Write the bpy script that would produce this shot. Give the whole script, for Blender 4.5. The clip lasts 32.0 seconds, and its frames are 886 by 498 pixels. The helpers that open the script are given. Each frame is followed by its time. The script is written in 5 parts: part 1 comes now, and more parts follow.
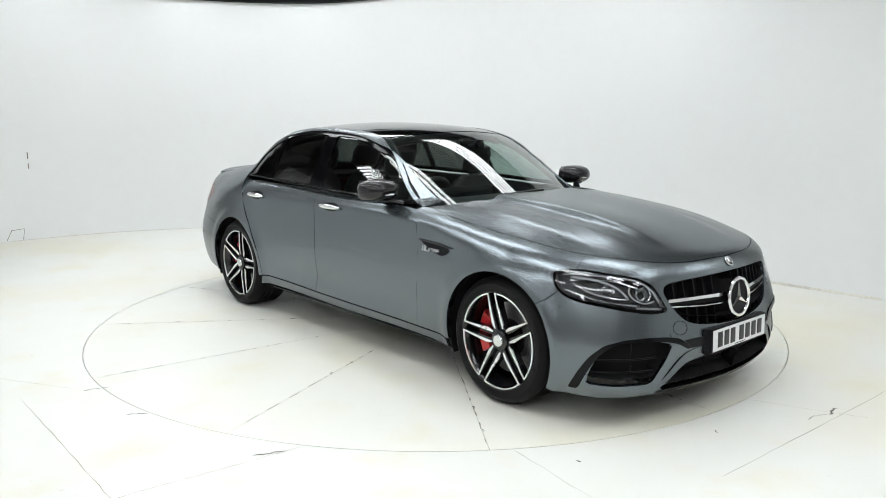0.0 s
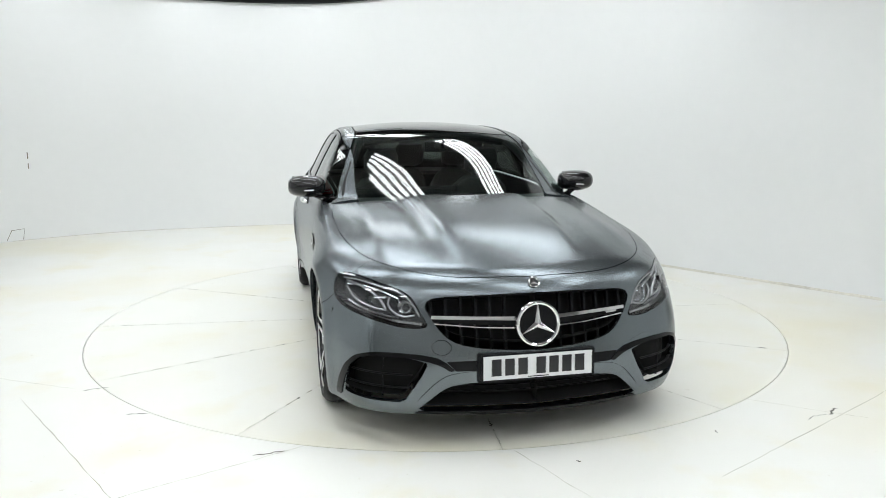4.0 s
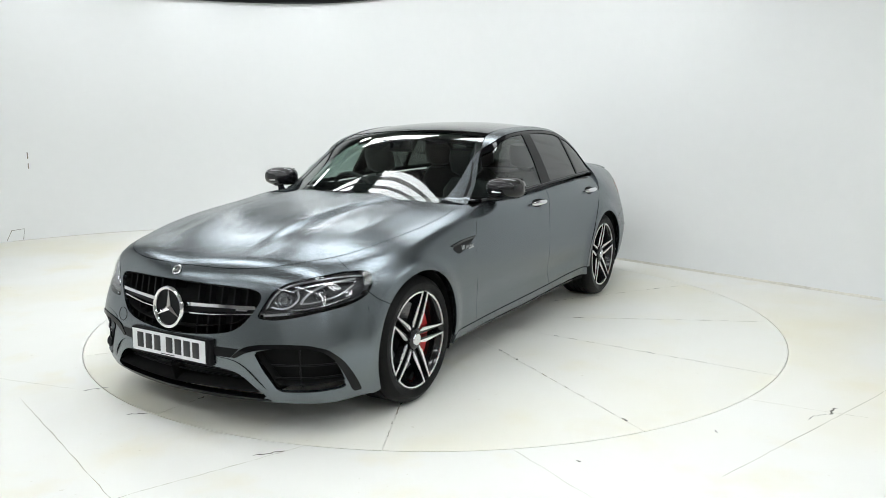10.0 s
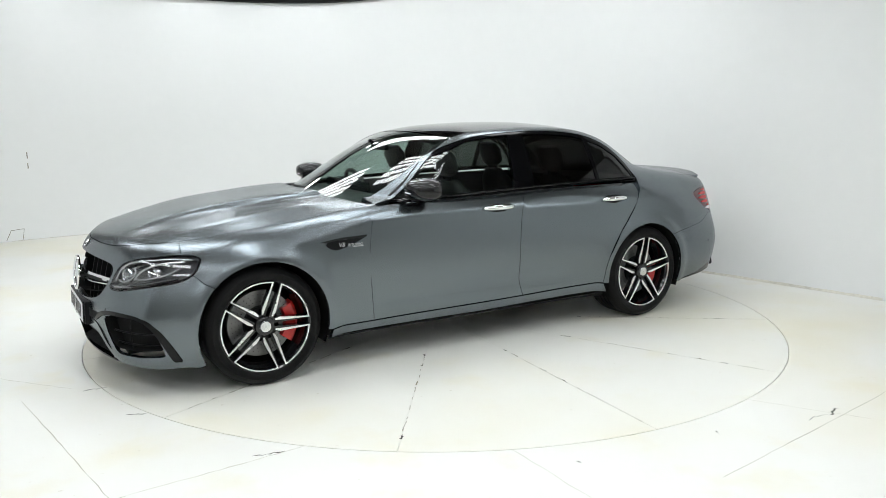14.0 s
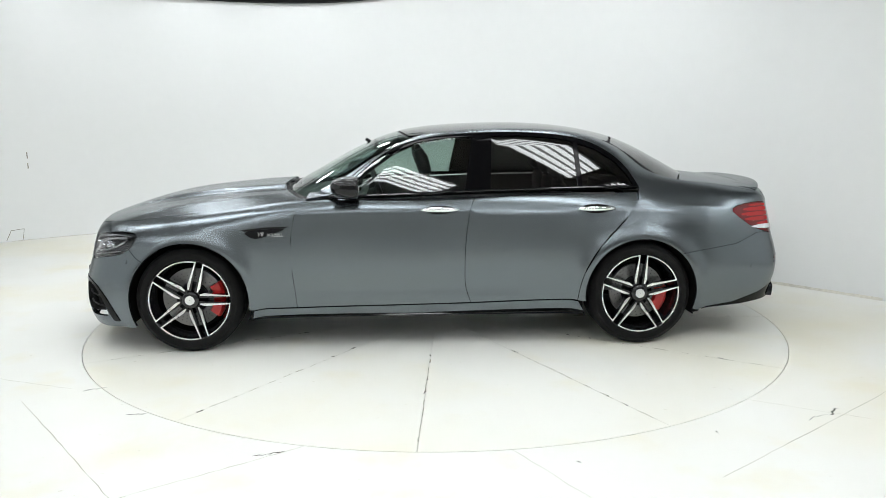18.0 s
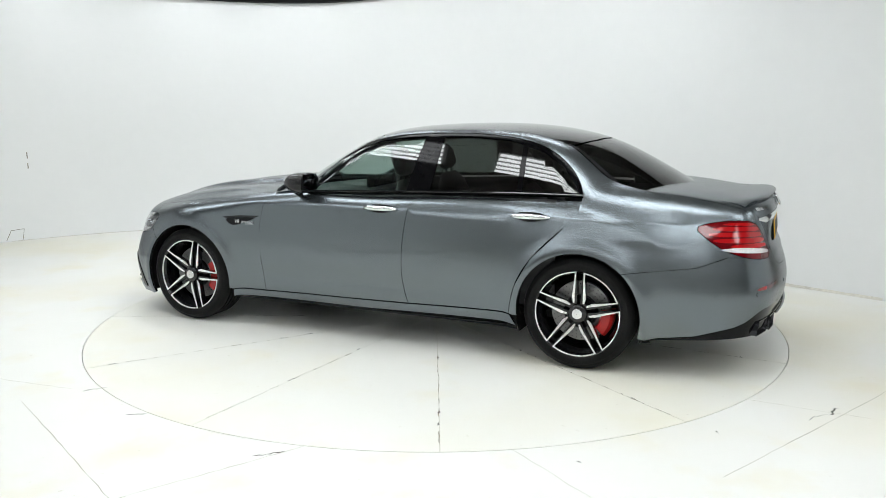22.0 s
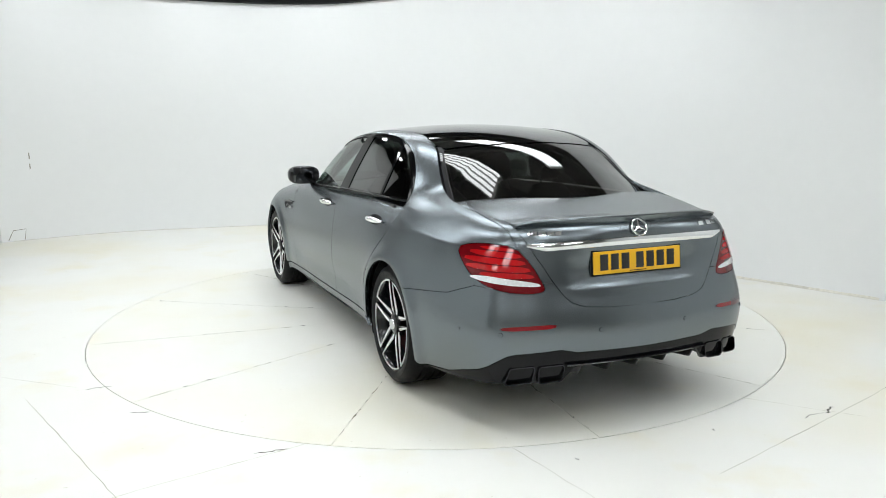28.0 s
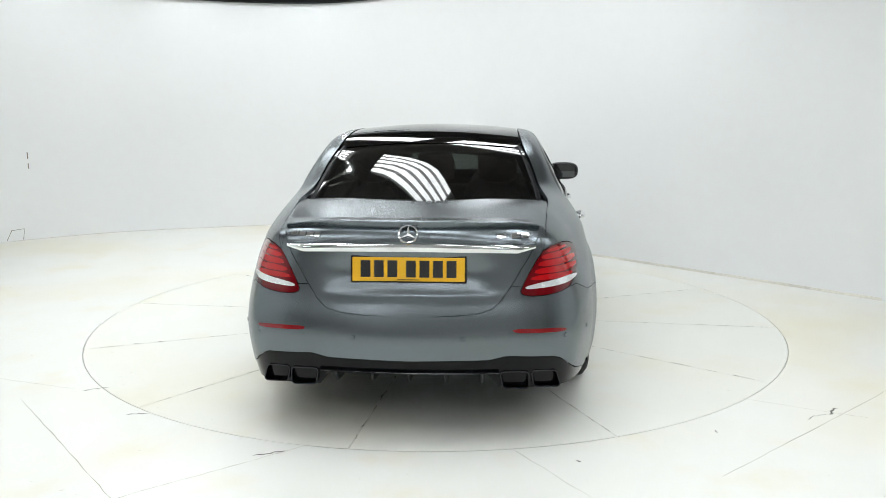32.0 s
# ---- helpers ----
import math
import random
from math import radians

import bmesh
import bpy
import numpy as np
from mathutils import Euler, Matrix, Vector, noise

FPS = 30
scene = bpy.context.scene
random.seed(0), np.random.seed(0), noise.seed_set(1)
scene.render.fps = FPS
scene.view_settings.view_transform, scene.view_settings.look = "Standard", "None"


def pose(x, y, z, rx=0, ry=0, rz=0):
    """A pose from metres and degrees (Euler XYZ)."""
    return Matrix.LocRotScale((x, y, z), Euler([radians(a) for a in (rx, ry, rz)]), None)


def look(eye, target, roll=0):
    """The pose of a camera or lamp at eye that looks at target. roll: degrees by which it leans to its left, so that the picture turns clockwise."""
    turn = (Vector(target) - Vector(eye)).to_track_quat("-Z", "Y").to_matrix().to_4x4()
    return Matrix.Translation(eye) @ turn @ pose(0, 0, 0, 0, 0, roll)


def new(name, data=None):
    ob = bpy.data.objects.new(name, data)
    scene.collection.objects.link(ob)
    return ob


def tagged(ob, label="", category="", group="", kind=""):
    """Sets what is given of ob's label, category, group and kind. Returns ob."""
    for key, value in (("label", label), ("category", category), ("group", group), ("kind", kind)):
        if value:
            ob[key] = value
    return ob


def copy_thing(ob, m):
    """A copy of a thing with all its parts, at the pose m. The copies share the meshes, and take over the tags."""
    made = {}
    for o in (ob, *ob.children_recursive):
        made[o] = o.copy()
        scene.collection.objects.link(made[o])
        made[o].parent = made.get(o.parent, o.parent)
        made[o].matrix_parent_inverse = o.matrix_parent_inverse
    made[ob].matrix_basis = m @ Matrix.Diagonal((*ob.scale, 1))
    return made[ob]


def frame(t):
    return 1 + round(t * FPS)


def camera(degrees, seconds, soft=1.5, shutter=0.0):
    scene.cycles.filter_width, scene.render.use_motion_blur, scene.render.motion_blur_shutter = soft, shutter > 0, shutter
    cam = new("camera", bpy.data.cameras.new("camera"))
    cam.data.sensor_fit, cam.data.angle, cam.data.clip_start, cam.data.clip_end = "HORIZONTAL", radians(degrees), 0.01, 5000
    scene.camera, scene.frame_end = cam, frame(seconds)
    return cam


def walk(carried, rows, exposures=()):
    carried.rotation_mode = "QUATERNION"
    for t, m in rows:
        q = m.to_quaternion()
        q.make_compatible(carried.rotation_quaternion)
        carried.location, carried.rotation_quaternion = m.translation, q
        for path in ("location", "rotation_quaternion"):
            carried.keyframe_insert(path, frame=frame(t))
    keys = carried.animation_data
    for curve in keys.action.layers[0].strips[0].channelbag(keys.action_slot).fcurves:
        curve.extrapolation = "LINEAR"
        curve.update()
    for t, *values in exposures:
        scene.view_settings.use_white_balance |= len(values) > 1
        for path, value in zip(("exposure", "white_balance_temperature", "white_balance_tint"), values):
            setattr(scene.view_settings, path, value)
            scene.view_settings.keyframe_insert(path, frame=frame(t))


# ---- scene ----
from mathutils.geometry import delaunay_2d_cdt

# ---------------------------------------------------------------- camera
AIM = Vector((0.00833, 0.98502, -0.17222))


def stand(back):
    """The tripod's pose, slid back along its axis by some metres."""
    eye = Vector((0.0, -5.906, 1.544)) - AIM * back
    return look(eye, eye + AIM * 5, -0.13)


cam = camera(58.44, 32.0, soft=0.75, shutter=0.5)
walk(cam, [(t, stand(b)) for t, b in ((0, 0), (12.0, 0), (13.0, -0.01), (25.5, -0.01), (27.5, 0.0), (28.0, 0.035), (28.5, 0.055), (29.0, 0.075),
                                      (29.5, 0.09), (30.0, 0.035), (30.5, 0.012), (31.0, 0), (32.0, 0))])

# ---------------------------------------------------------------- light
scene.view_settings.exposure = 0.0
world = bpy.data.worlds.new("hall")
scene.world = world
world.use_nodes = True
world.node_tree.nodes["Background"].inputs[0].default_value = (0.9, 0.95, 1.0, 1)
world.node_tree.nodes["Background"].inputs[1].default_value = 0.05

# ---------------------------------------------------------------- materials


def mat(name, color, rough=0.5, metal=0.0, coat=0.0, vary=0.06, scale=6.0, bump=0.0, bump_scale=200.0, emit=None, power=0.0, spec=0.5, fine=0.0):
    """A node material: colour with soft variation at two scales and a fine relief."""
    m = bpy.data.materials.new(name)
    m.use_nodes = True
    nt = m.node_tree
    b = nt.nodes["Principled BSDF"]
    b.inputs["Base Color"].default_value = (*color, 1)
    b.inputs["Roughness"].default_value = rough
    b.inputs["Metallic"].default_value = metal
    b.inputs["Coat Weight"].default_value = coat
    b.inputs["Coat Roughness"].default_value = 0.03
    b.inputs["Specular IOR Level"].default_value = spec
    co = nt.nodes.new("ShaderNodeTexCoord")
    if vary > 0:
        n1 = nt.nodes.new("ShaderNodeTexNoise")
        n1.inputs["Scale"].default_value = scale
        n1.inputs["Detail"].default_value = 6
        nt.links.new(co.outputs["Object"], n1.inputs["Vector"])
        n2 = nt.nodes.new("ShaderNodeTexNoise")
        n2.inputs["Scale"].default_value = scale * 14
        n2.inputs["Detail"].default_value = 3
        nt.links.new(co.outputs["Object"], n2.inputs["Vector"])
        mx = nt.nodes.new("ShaderNodeMath")
        mx.operation = "ADD"
        nt.links.new(n1.outputs["Fac"], mx.inputs[0])
        nt.links.new(n2.outputs["Fac"], mx.inputs[1])
        rg = nt.nodes.new("ShaderNodeMapRange")
        rg.inputs["From Min"].default_value = 0.6
        rg.inputs["From Max"].default_value = 1.4
        nt.links.new(mx.outputs[0], rg.inputs["Value"])
        mc = nt.nodes.new("ShaderNodeMix")
        mc.data_type = "RGBA"
        mc.inputs[6].default_value = (*[c * (1 - vary) for c in color], 1)
        mc.inputs[7].default_value = (*[min(1, c * (1 + vary)) for c in color], 1)
        nt.links.new(rg.outputs[0], mc.inputs[0])
        nt.links.new(mc.outputs[2], b.inputs["Base Color"])
        rr = nt.nodes.new("ShaderNodeMapRange")
        rr.inputs["From Min"].default_value = 0.3
        rr.inputs["From Max"].default_value = 0.7
        rr.inputs["To Min"].default_value = rough * (1 - vary * 0.8)
        rr.inputs["To Max"].default_value = rough * (1 + vary * 0.8)
        nt.links.new(n1.outputs["Fac"], rr.inputs["Value"])
        nt.links.new(rr.outputs[0], b.inputs["Roughness"])
    if bump > 0:
        nb = nt.nodes.new("ShaderNodeTexNoise")
        nb.inputs["Scale"].default_value = bump_scale
        nb.inputs["Detail"].default_value = 4
        nt.links.new(co.outputs["Object"], nb.inputs["Vector"])
        bp = nt.nodes.new("ShaderNodeBump")
        bp.inputs["Strength"].default_value = bump
        bp.inputs["Distance"].default_value = 0.002
        nt.links.new(nb.outputs["Fac"], bp.inputs["Height"])
        nt.links.new(bp.outputs[0], b.inputs["Normal"])
    if emit:
        b.inputs["Emission Color"].default_value = (*emit, 1)
        b.inputs["Emission Strength"].default_value = power
    return m


def glass(name, tint, gloss=(0.95, 0.95, 0.95)):
    """A thin pane: tinted see-through with a mirror sheen that grows towards the edge-on view."""
    m = bpy.data.materials.new(name)
    m.use_nodes = True
    nt = m.node_tree
    nt.nodes.clear()
    out = nt.nodes.new("ShaderNodeOutputMaterial")
    tr = nt.nodes.new("ShaderNodeBsdfTransparent")
    tr.inputs[0].default_value = (*tint, 1)
    gl = nt.nodes.new("ShaderNodeBsdfGlossy")
    gl.inputs["Color"].default_value = (*gloss, 1)
    gl.inputs["Roughness"].default_value = 0.015
    lw = nt.nodes.new("ShaderNodeLayerWeight")
    lw.inputs[0].default_value = 0.5
    pw = nt.nodes.new("ShaderNodeMath")
    pw.operation = "POWER"
    pw.inputs[1].default_value = 4.5
    nt.links.new(lw.outputs["Facing"], pw.inputs[0])
    fr = nt.nodes.new("ShaderNodeMath")
    fr.operation = "MULTIPLY_ADD"
    fr.inputs[1].default_value = 0.90
    fr.inputs[2].default_value = 0.06
    nt.links.new(pw.outputs[0], fr.inputs[0])
    mx = nt.nodes.new("ShaderNodeMixShader")
    nt.links.new(fr.outputs[0], mx.inputs[0])
    nt.links.new(tr.outputs[0], mx.inputs[1])
    nt.links.new(gl.outputs[0], mx.inputs[2])
    nt.links.new(mx.outputs[0], out.inputs[0])
    return m


PAINT = mat("satin_grey_paint", (0.168, 0.190, 0.205), 0.27, 0.94, vary=0.012, scale=3)
BLACK = mat("gloss_black", (0.008, 0.008, 0.009), 0.07, 0.0, coat=0.15, vary=0.0, spec=0.4)
PLASTIC = mat("black_plastic", (0.009, 0.009, 0.010), 0.42, 0.0, vary=0.2, scale=20, bump=0.08, spec=0.12)
BLADE = mat("piano_black", (0.004, 0.004, 0.005), 0.10, 0.0, vary=0.0, spec=0.2)
SURROUND = mat("window_trim_black", (0.003, 0.003, 0.0035), 0.06, 0.0, vary=0.1, spec=0.10)
DARK = mat("dark_underbody", (0.006, 0.006, 0.006), 0.8, 0.0, vary=0.2, spec=0.2)
CHROME = mat("chrome", (0.82, 0.83, 0.84), 0.07, 1.0, vary=0.03, scale=9)
SILVER = mat("satin_silver", (0.72, 0.73, 0.74), 0.22, 1.0, vary=0.04, scale=12)
BLACKCHROME = mat("black_chrome", (0.045, 0.045, 0.05), 0.12, 1.0, vary=0.05)
RUBBER = mat("tyre_rubber", (0.008, 0.008, 0.008), 0.5, 0.0, vary=0.25, scale=14, bump=0.15, bump_scale=300, spec=0.12)
RIMBLACK = mat("rim_black", (0.01, 0.01, 0.011), 0.16, 0.2, coat=0.4, vary=0.1)
CUT = mat("machined_alloy", (0.86, 0.86, 0.85), 0.28, 0.75, vary=0.04, scale=30)
DISC = mat("brake_disc_steel", (0.20, 0.20, 0.20), 0.38, 0.9, vary=0.12, scale=40)
# mirror colour darkened to stand in for the dark hall it reflects
MIRRORGLASS = mat("darkened_mirror", (0.10, 0.105, 0.11), 0.03, 1.0, vary=0.0)
REDCAL = mat("red_caliper", (0.55, 0.012, 0.012), 0.3, 0.0, coat=0.4, vary=0.06)
REDLENS = mat("red_lamp_lens", (0.20, 0.004, 0.007), 0.08, 0.0, coat=0.8, vary=0.05, scale=30)
REDBRIGHT = mat("bright_red_lamp", (0.38, 0.004, 0.006), 0.12, 0.0, coat=0.2, vary=0.08, scale=60)
REDDARK = mat("dark_red_lamp", (0.12, 0.0015, 0.004), 0.07, 0.0, coat=0.1, vary=0.05)
CLEARLAMP = mat("frosted_lamp_strip", (0.72, 0.72, 0.73), 0.25, 0.2, coat=0.5, vary=0.2, scale=90)
LAMPGREY = mat("lamp_inner_grey", (0.038, 0.039, 0.042), 0.35, 0.4, vary=0.1)
LAMPCHROME = mat("lamp_chrome", (0.62, 0.63, 0.65), 0.15, 1.0, vary=0.05)
WHITEPLATE = mat("white_plate", (0.74, 0.75, 0.76), 0.35, vary=0.03)
YELLOWPLATE = mat("yellow_plate", (0.72, 0.40, 0.012), 0.35, vary=0.04)
PLATEINK = mat("plate_ink", (0.012, 0.012, 0.014), 0.4, vary=0.1)
LEATHER = mat("black_leather", (0.012, 0.012, 0.013), 0.45, vary=0.2, scale=10, bump=0.15)
TRIM = mat("dash_trim", (0.03, 0.031, 0.033), 0.4, vary=0.15)
LAMPSTRIP = mat("lamp_light_guide", (0.50, 0.51, 0.53), 0.18, 0.55, coat=0.3, vary=0.15, scale=60)
LAMPMID = mat("lamp_reflector", (0.28, 0.285, 0.30), 0.25, 0.8, vary=0.08)
GLASS_FRONT = glass("windscreen_glass", (0.52, 0.62, 0.585))
GLASS_SIDE = glass("side_glass", (0.50, 0.60, 0.56))
GLASS_DARK = glass("privacy_glass", (0.10, 0.105, 0.10))
GLASS_ROOF = glass("roof_glass", (0.015, 0.015, 0.016))
GLASS_LAMP = glass("lamp_glass", (0.92, 0.93, 0.94))
WALLWHITE = mat("white_wall_paint", (0.725, 0.735, 0.73), 0.75, vary=0.012, scale=0.7, bump=0.05, bump_scale=40)
SEAMWORN = mat("worn_seam_edge", (0.30, 0.28, 0.21), 0.9, vary=0.4, scale=6)
SEAMLIGHT = mat("worn_seam", (0.45, 0.43, 0.35), 0.9, vary=0.4, scale=4)
FOOT_DIRT_SHADE = mat("yellowed_foot_shade", (0.66, 0.64, 0.57), 0.9, vary=0.25, scale=3)
SEAMDARK = mat("floor_seam_dirt", (0.22, 0.21, 0.17), 0.9, vary=0.5, scale=5)
CRACKDARK = mat("dark_crack", (0.05, 0.047, 0.04), 0.9, vary=0.4)


def floor_paint(name, base, stain, amount):
    """White painted floor: faint yellowish wear in patches, fine specks, low gloss."""
    m = mat(name, base, 0.42, vary=0.0)
    nt = m.node_tree
    b = nt.nodes["Principled BSDF"]
    co = nt.nodes.new("ShaderNodeTexCoord")
    last = None
    for sc, lo, hi, col in ((0.55, 0.47, 0.72, stain), (2.3, 0.56, 0.80, stain), (26.0, 0.70, 0.78, (0.55, 0.52, 0.42))):
        n = nt.nodes.new("ShaderNodeTexNoise")
        n.inputs["Scale"].default_value = sc
        n.inputs["Detail"].default_value = 7
        nt.links.new(co.outputs["Object"], n.inputs["Vector"])
        r = nt.nodes.new("ShaderNodeMapRange")
        r.inputs["From Min"].default_value = lo
        r.inputs["From Max"].default_value = hi
        r.inputs["To Max"].default_value = amount
        nt.links.new(n.outputs["Fac"], r.inputs["Value"])
        x = nt.nodes.new("ShaderNodeMix")
        x.data_type = "RGBA"
        x.inputs[6].default_value = (*base, 1)
        x.inputs[7].default_value = (*col, 1)
        nt.links.new(r.outputs[0], x.inputs[0])
        if last:
            nt.links.new(last.outputs[2], x.inputs[6])
        last = x
    nt.links.new(last.outputs[2], b.inputs["Base Color"])
    n = nt.nodes.new("ShaderNodeTexNoise")
    n.inputs["Scale"].default_value = 3
    n.inputs["Detail"].default_value = 5
    nt.links.new(co.outputs["Object"], n.inputs["Vector"])
    r = nt.nodes.new("ShaderNodeMapRange")
    r.inputs["To Min"].default_value = 0.25
    r.inputs["To Max"].default_value = 0.6
    nt.links.new(n.outputs["Fac"], r.inputs["Value"])
    nt.links.new(r.outputs[0], b.inputs["Roughness"])
    return m


FLOOR = floor_paint("white_floor_paint", (0.80, 0.80, 0.76), (0.77, 0.73, 0.58), 0.8)
TABLE = floor_paint("turntable_paint", (0.80, 0.80, 0.75), (0.77, 0.74, 0.60), 0.8)

# ---------------------------------------------------------------- mesh tools


class Mesh:
    """Collects vertices and faces for one part."""

    def __init__(self):
        self.v, self.f = [], []

    def add(self, vs, fs, m=None):
        o = len(self.v)
        self.v += [tuple(m @ Vector(p)) if m else tuple(p) for p in vs]
        self.f += [tuple(i + o for i in f) for f in fs]
        return self

    def box(self, c, s, m=None, bevel=0.0):
        """A box round c with full sizes s and chamfered edges."""
        bm = bmesh.new()
        bmesh.ops.create_cube(bm, size=1)
        for v in bm.verts:
            v.co = Vector((v.co.x * s[0] + c[0], v.co.y * s[1] + c[1], v.co.z * s[2] + c[2]))
        if bevel > 0:
            bmesh.ops.bevel(bm, geom=list(bm.edges), offset=bevel, segments=2, affect="EDGES", profile=0.6)
        bm.verts.index_update()
        self.add([v.co[:] for v in bm.verts], [[v.index for v in f.verts] for f in bm.faces], m)
        bm.free()
        return self

    def lathe(self, prof, n=48, axis="y", m=None, a0=0.0, a1=360.0, close=False):
        """Turns (radius, along) points round an axis."""
        full = abs(a1 - a0) >= 359.9
        k = n if full else n + 1
        vs = []
        for i in range(k):
            a = radians(a0 + (a1 - a0) * i / n)
            for r, h in prof:
                p = (r * math.cos(a), h, r * math.sin(a)) if axis == "y" else ((r * math.cos(a), r * math.sin(a), h) if axis == "z" else (h, r * math.cos(a), r * math.sin(a)))
                vs.append(p)
        q = len(prof)
        fs = []
        for i in range(n):
            j = (i + 1) % k
            for t in range(q if close else q - 1):
                u = (t + 1) % q
                fs.append((i * q + t, i * q + u, j * q + u, j * q + t))
        return self.add(vs, fs, m)

    def prism(self, poly, h0, h1, m=None):
        """An outline in the plane, drawn out from h0 to h1 along z."""
        n = len(poly)
        vs = [(x, y, h0) for x, y in poly] + [(x, y, h1) for x, y in poly]
        fs = [tuple(range(n - 1, -1, -1)), tuple(range(n, 2 * n))] + [(i, (i + 1) % n, n + (i + 1) % n, n + i) for i in range(n)]
        return self.add(vs, fs, m)

    def tube(self, pts, r, n=10, closed=False, m=None, flat=1.0):
        """A round bar along points."""
        pts = [Vector(p) for p in pts]
        vs, k = [], len(pts)
        up = Vector((0, 0, 1))
        for i, p in enumerate(pts):
            a = pts[(i + 1) % k] if (closed or i < k - 1) else p
            b = pts[i - 1] if (closed or i > 0) else p
            t = (a - b).normalized()
            s = t.cross(up)
            if s.length < 1e-3:
                s = t.cross(Vector((0, 1, 0)))
            s.normalize()
            w = s.cross(t)
            rr = r[i] if isinstance(r, (list, tuple)) else r
            for j in range(n):
                g = 2 * math.pi * j / n
                vs.append(p + s * (rr * math.cos(g)) + w * (rr * flat * math.sin(g)))
        fs = []
        for i in range(k if closed else k - 1):
            i2 = (i + 1) % k
            for j in range(n):
                fs.append((i * n + j, i * n + (j + 1) % n, i2 * n + (j + 1) % n, i2 * n + j))
        if not closed:
            fs += [tuple(range(n - 1, -1, -1)), tuple((k - 1) * n + j for j in range(n))]
        return self.add(vs, fs, m)


def part(name, ms, material, parent=None, label="", smooth=40):
    """Links the collected mesh as one object under its thing."""
    me = bpy.data.meshes.new(name)
    me.from_pydata(ms.v, [], ms.f)
    bm = bmesh.new()
    bm.from_mesh(me)
    bmesh.ops.recalc_face_normals(bm, faces=list(bm.faces))
    bm.to_mesh(me)
    bm.free()
    if smooth:
        for p in me.polygons:
            p.use_smooth = True
        me.set_sharp_from_angle(angle=radians(smooth))
    me.materials.append(material)
    ob = new(name, me)
    if parent:
        ob.parent = parent
    return tagged(ob, label)


def hold(name, parent=None, at=(0, 0, 0)):
    """An empty at a thing's base."""
    e = new(name)
    e.empty_display_size = 0.1
    e.location = at
    if parent:
        e.parent = parent
    return e


def spline(xs, ys, d0=None, d1=None):
    """A cubic spline through the points, natural or with end slopes."""
    xs, ys = np.array(xs, float), np.array(ys, float)
    if xs[0] > xs[-1]:
        xs, ys = xs[::-1], ys[::-1]
    n = len(xs)
    h = np.diff(xs)
    A, r = np.zeros((n, n)), np.zeros(n)
    for i in range(1, n - 1):
        A[i, i - 1], A[i, i], A[i, i + 1] = h[i - 1], 2 * (h[i - 1] + h[i]), h[i]
        r[i] = 6 * ((ys[i + 1] - ys[i]) / h[i] - (ys[i] - ys[i - 1]) / h[i - 1])
    A[0, 0] = A[-1, -1] = 1
    if d0 is not None:
        A[0, 0], A[0, 1], r[0] = 2 * h[0], h[0], 6 * ((ys[1] - ys[0]) / h[0] - d0)
    if d1 is not None:
        A[-1, -1], A[-1, -2], r[-1] = 2 * h[-1], h[-1], 6 * (d1 - (ys[-1] - ys[-2]) / h[-1])
    M = np.linalg.solve(A, r)

    def f(x):
        x = np.clip(np.asarray(x, float), xs[0], xs[-1])
        i = np.clip(np.searchsorted(xs, x) - 1, 0, n - 2)
        a, b, k = xs[i + 1] - x, x - xs[i], h[i]
        return (M[i] * a ** 3 + M[i + 1] * b ** 3) / (6 * k) + (ys[i] / k - M[i] * k / 6) * a + (ys[i + 1] / k - M[i + 1] * k / 6) * b
    return f


def ramp(x, a, b):
    """Smooth step from 0 at a to 1 at b."""
    t = np.clip((np.asarray(x, float) - a) / (b - a), 0, 1)
    return t * t * (3 - 2 * t)

# ---------------------------------------------------------------- the studio
R_TABLE = 2.478
WALL_X = spline(range(11), (-5.21, -4.18, -3.18, -2.35, -1.4, -0.5, 0.5, 1.74, 2.3, 3.07, 3.68))
WALL_Y = spline(range(11), (3.47, 4.25, 4.62, 4.86, 4.92, 4.52, 3.65, 2.42, 1.84, 1.02, 0.36))


def build_ground():
    """One floor sheet with a round hole for the turntable."""
    ms = Mesh()
    n = 96
    r = R_TABLE + 0.0065
    vs = []
    for i in range(n):
        a = 2 * math.pi * i / n
        c, s = math.cos(a), math.sin(a)
        k = 9.5 / max(abs(c), abs(s))
        vs += [(r * c, r * s, -0.12), (r * c, r * s, 0), (k * c, k * s, 0)]
    fs = []
    for i in range(n):
        j = (i + 1) % n
        fs += [(i * 3, i * 3 + 1, j * 3 + 1, j * 3), (i * 3 + 1, i * 3 + 2, j * 3 + 2, j * 3 + 1)]
    ms.add(vs, fs)
    g = part("ground", ms, FLOOR, None, "white painted studio floor with fine cracks and worn patches", smooth=0)
    tagged(g, category="floor", kind="structure")
    pit = part("pit_floor", Mesh().lathe([(0.01, -0.12), (r, -0.12)], 64, "z"), DARK, g)
    return g


def streak(ms, a, b, w, z, seed, wobble=0.012, steps=14):
    """A thin uneven flat crack from a to b."""
    rnd = random.Random(seed)
    a, b = Vector((*a, 0)), Vector((*b, 0))
    t = (b - a).normalized()
    s = Vector((-t.y, t.x, 0))
    L, Rr = [], []
    off = 0
    for i in range(steps + 1):
        p = a.lerp(b, i / steps)
        off = off * 0.6 + rnd.uniform(-wobble, wobble)
        ww = w * rnd.uniform(0.3, 1.3) * (0.3 if i in (0, steps) else 1)
        L.append(p + s * (off + ww / 2) + Vector((0, 0, z)))
        Rr.append(p + s * (off - ww / 2) + Vector((0, 0, z)))
    n = steps + 1
    ms.add(L + Rr, [(i, i + 1, n + i + 1, n + i) for i in range(steps)])


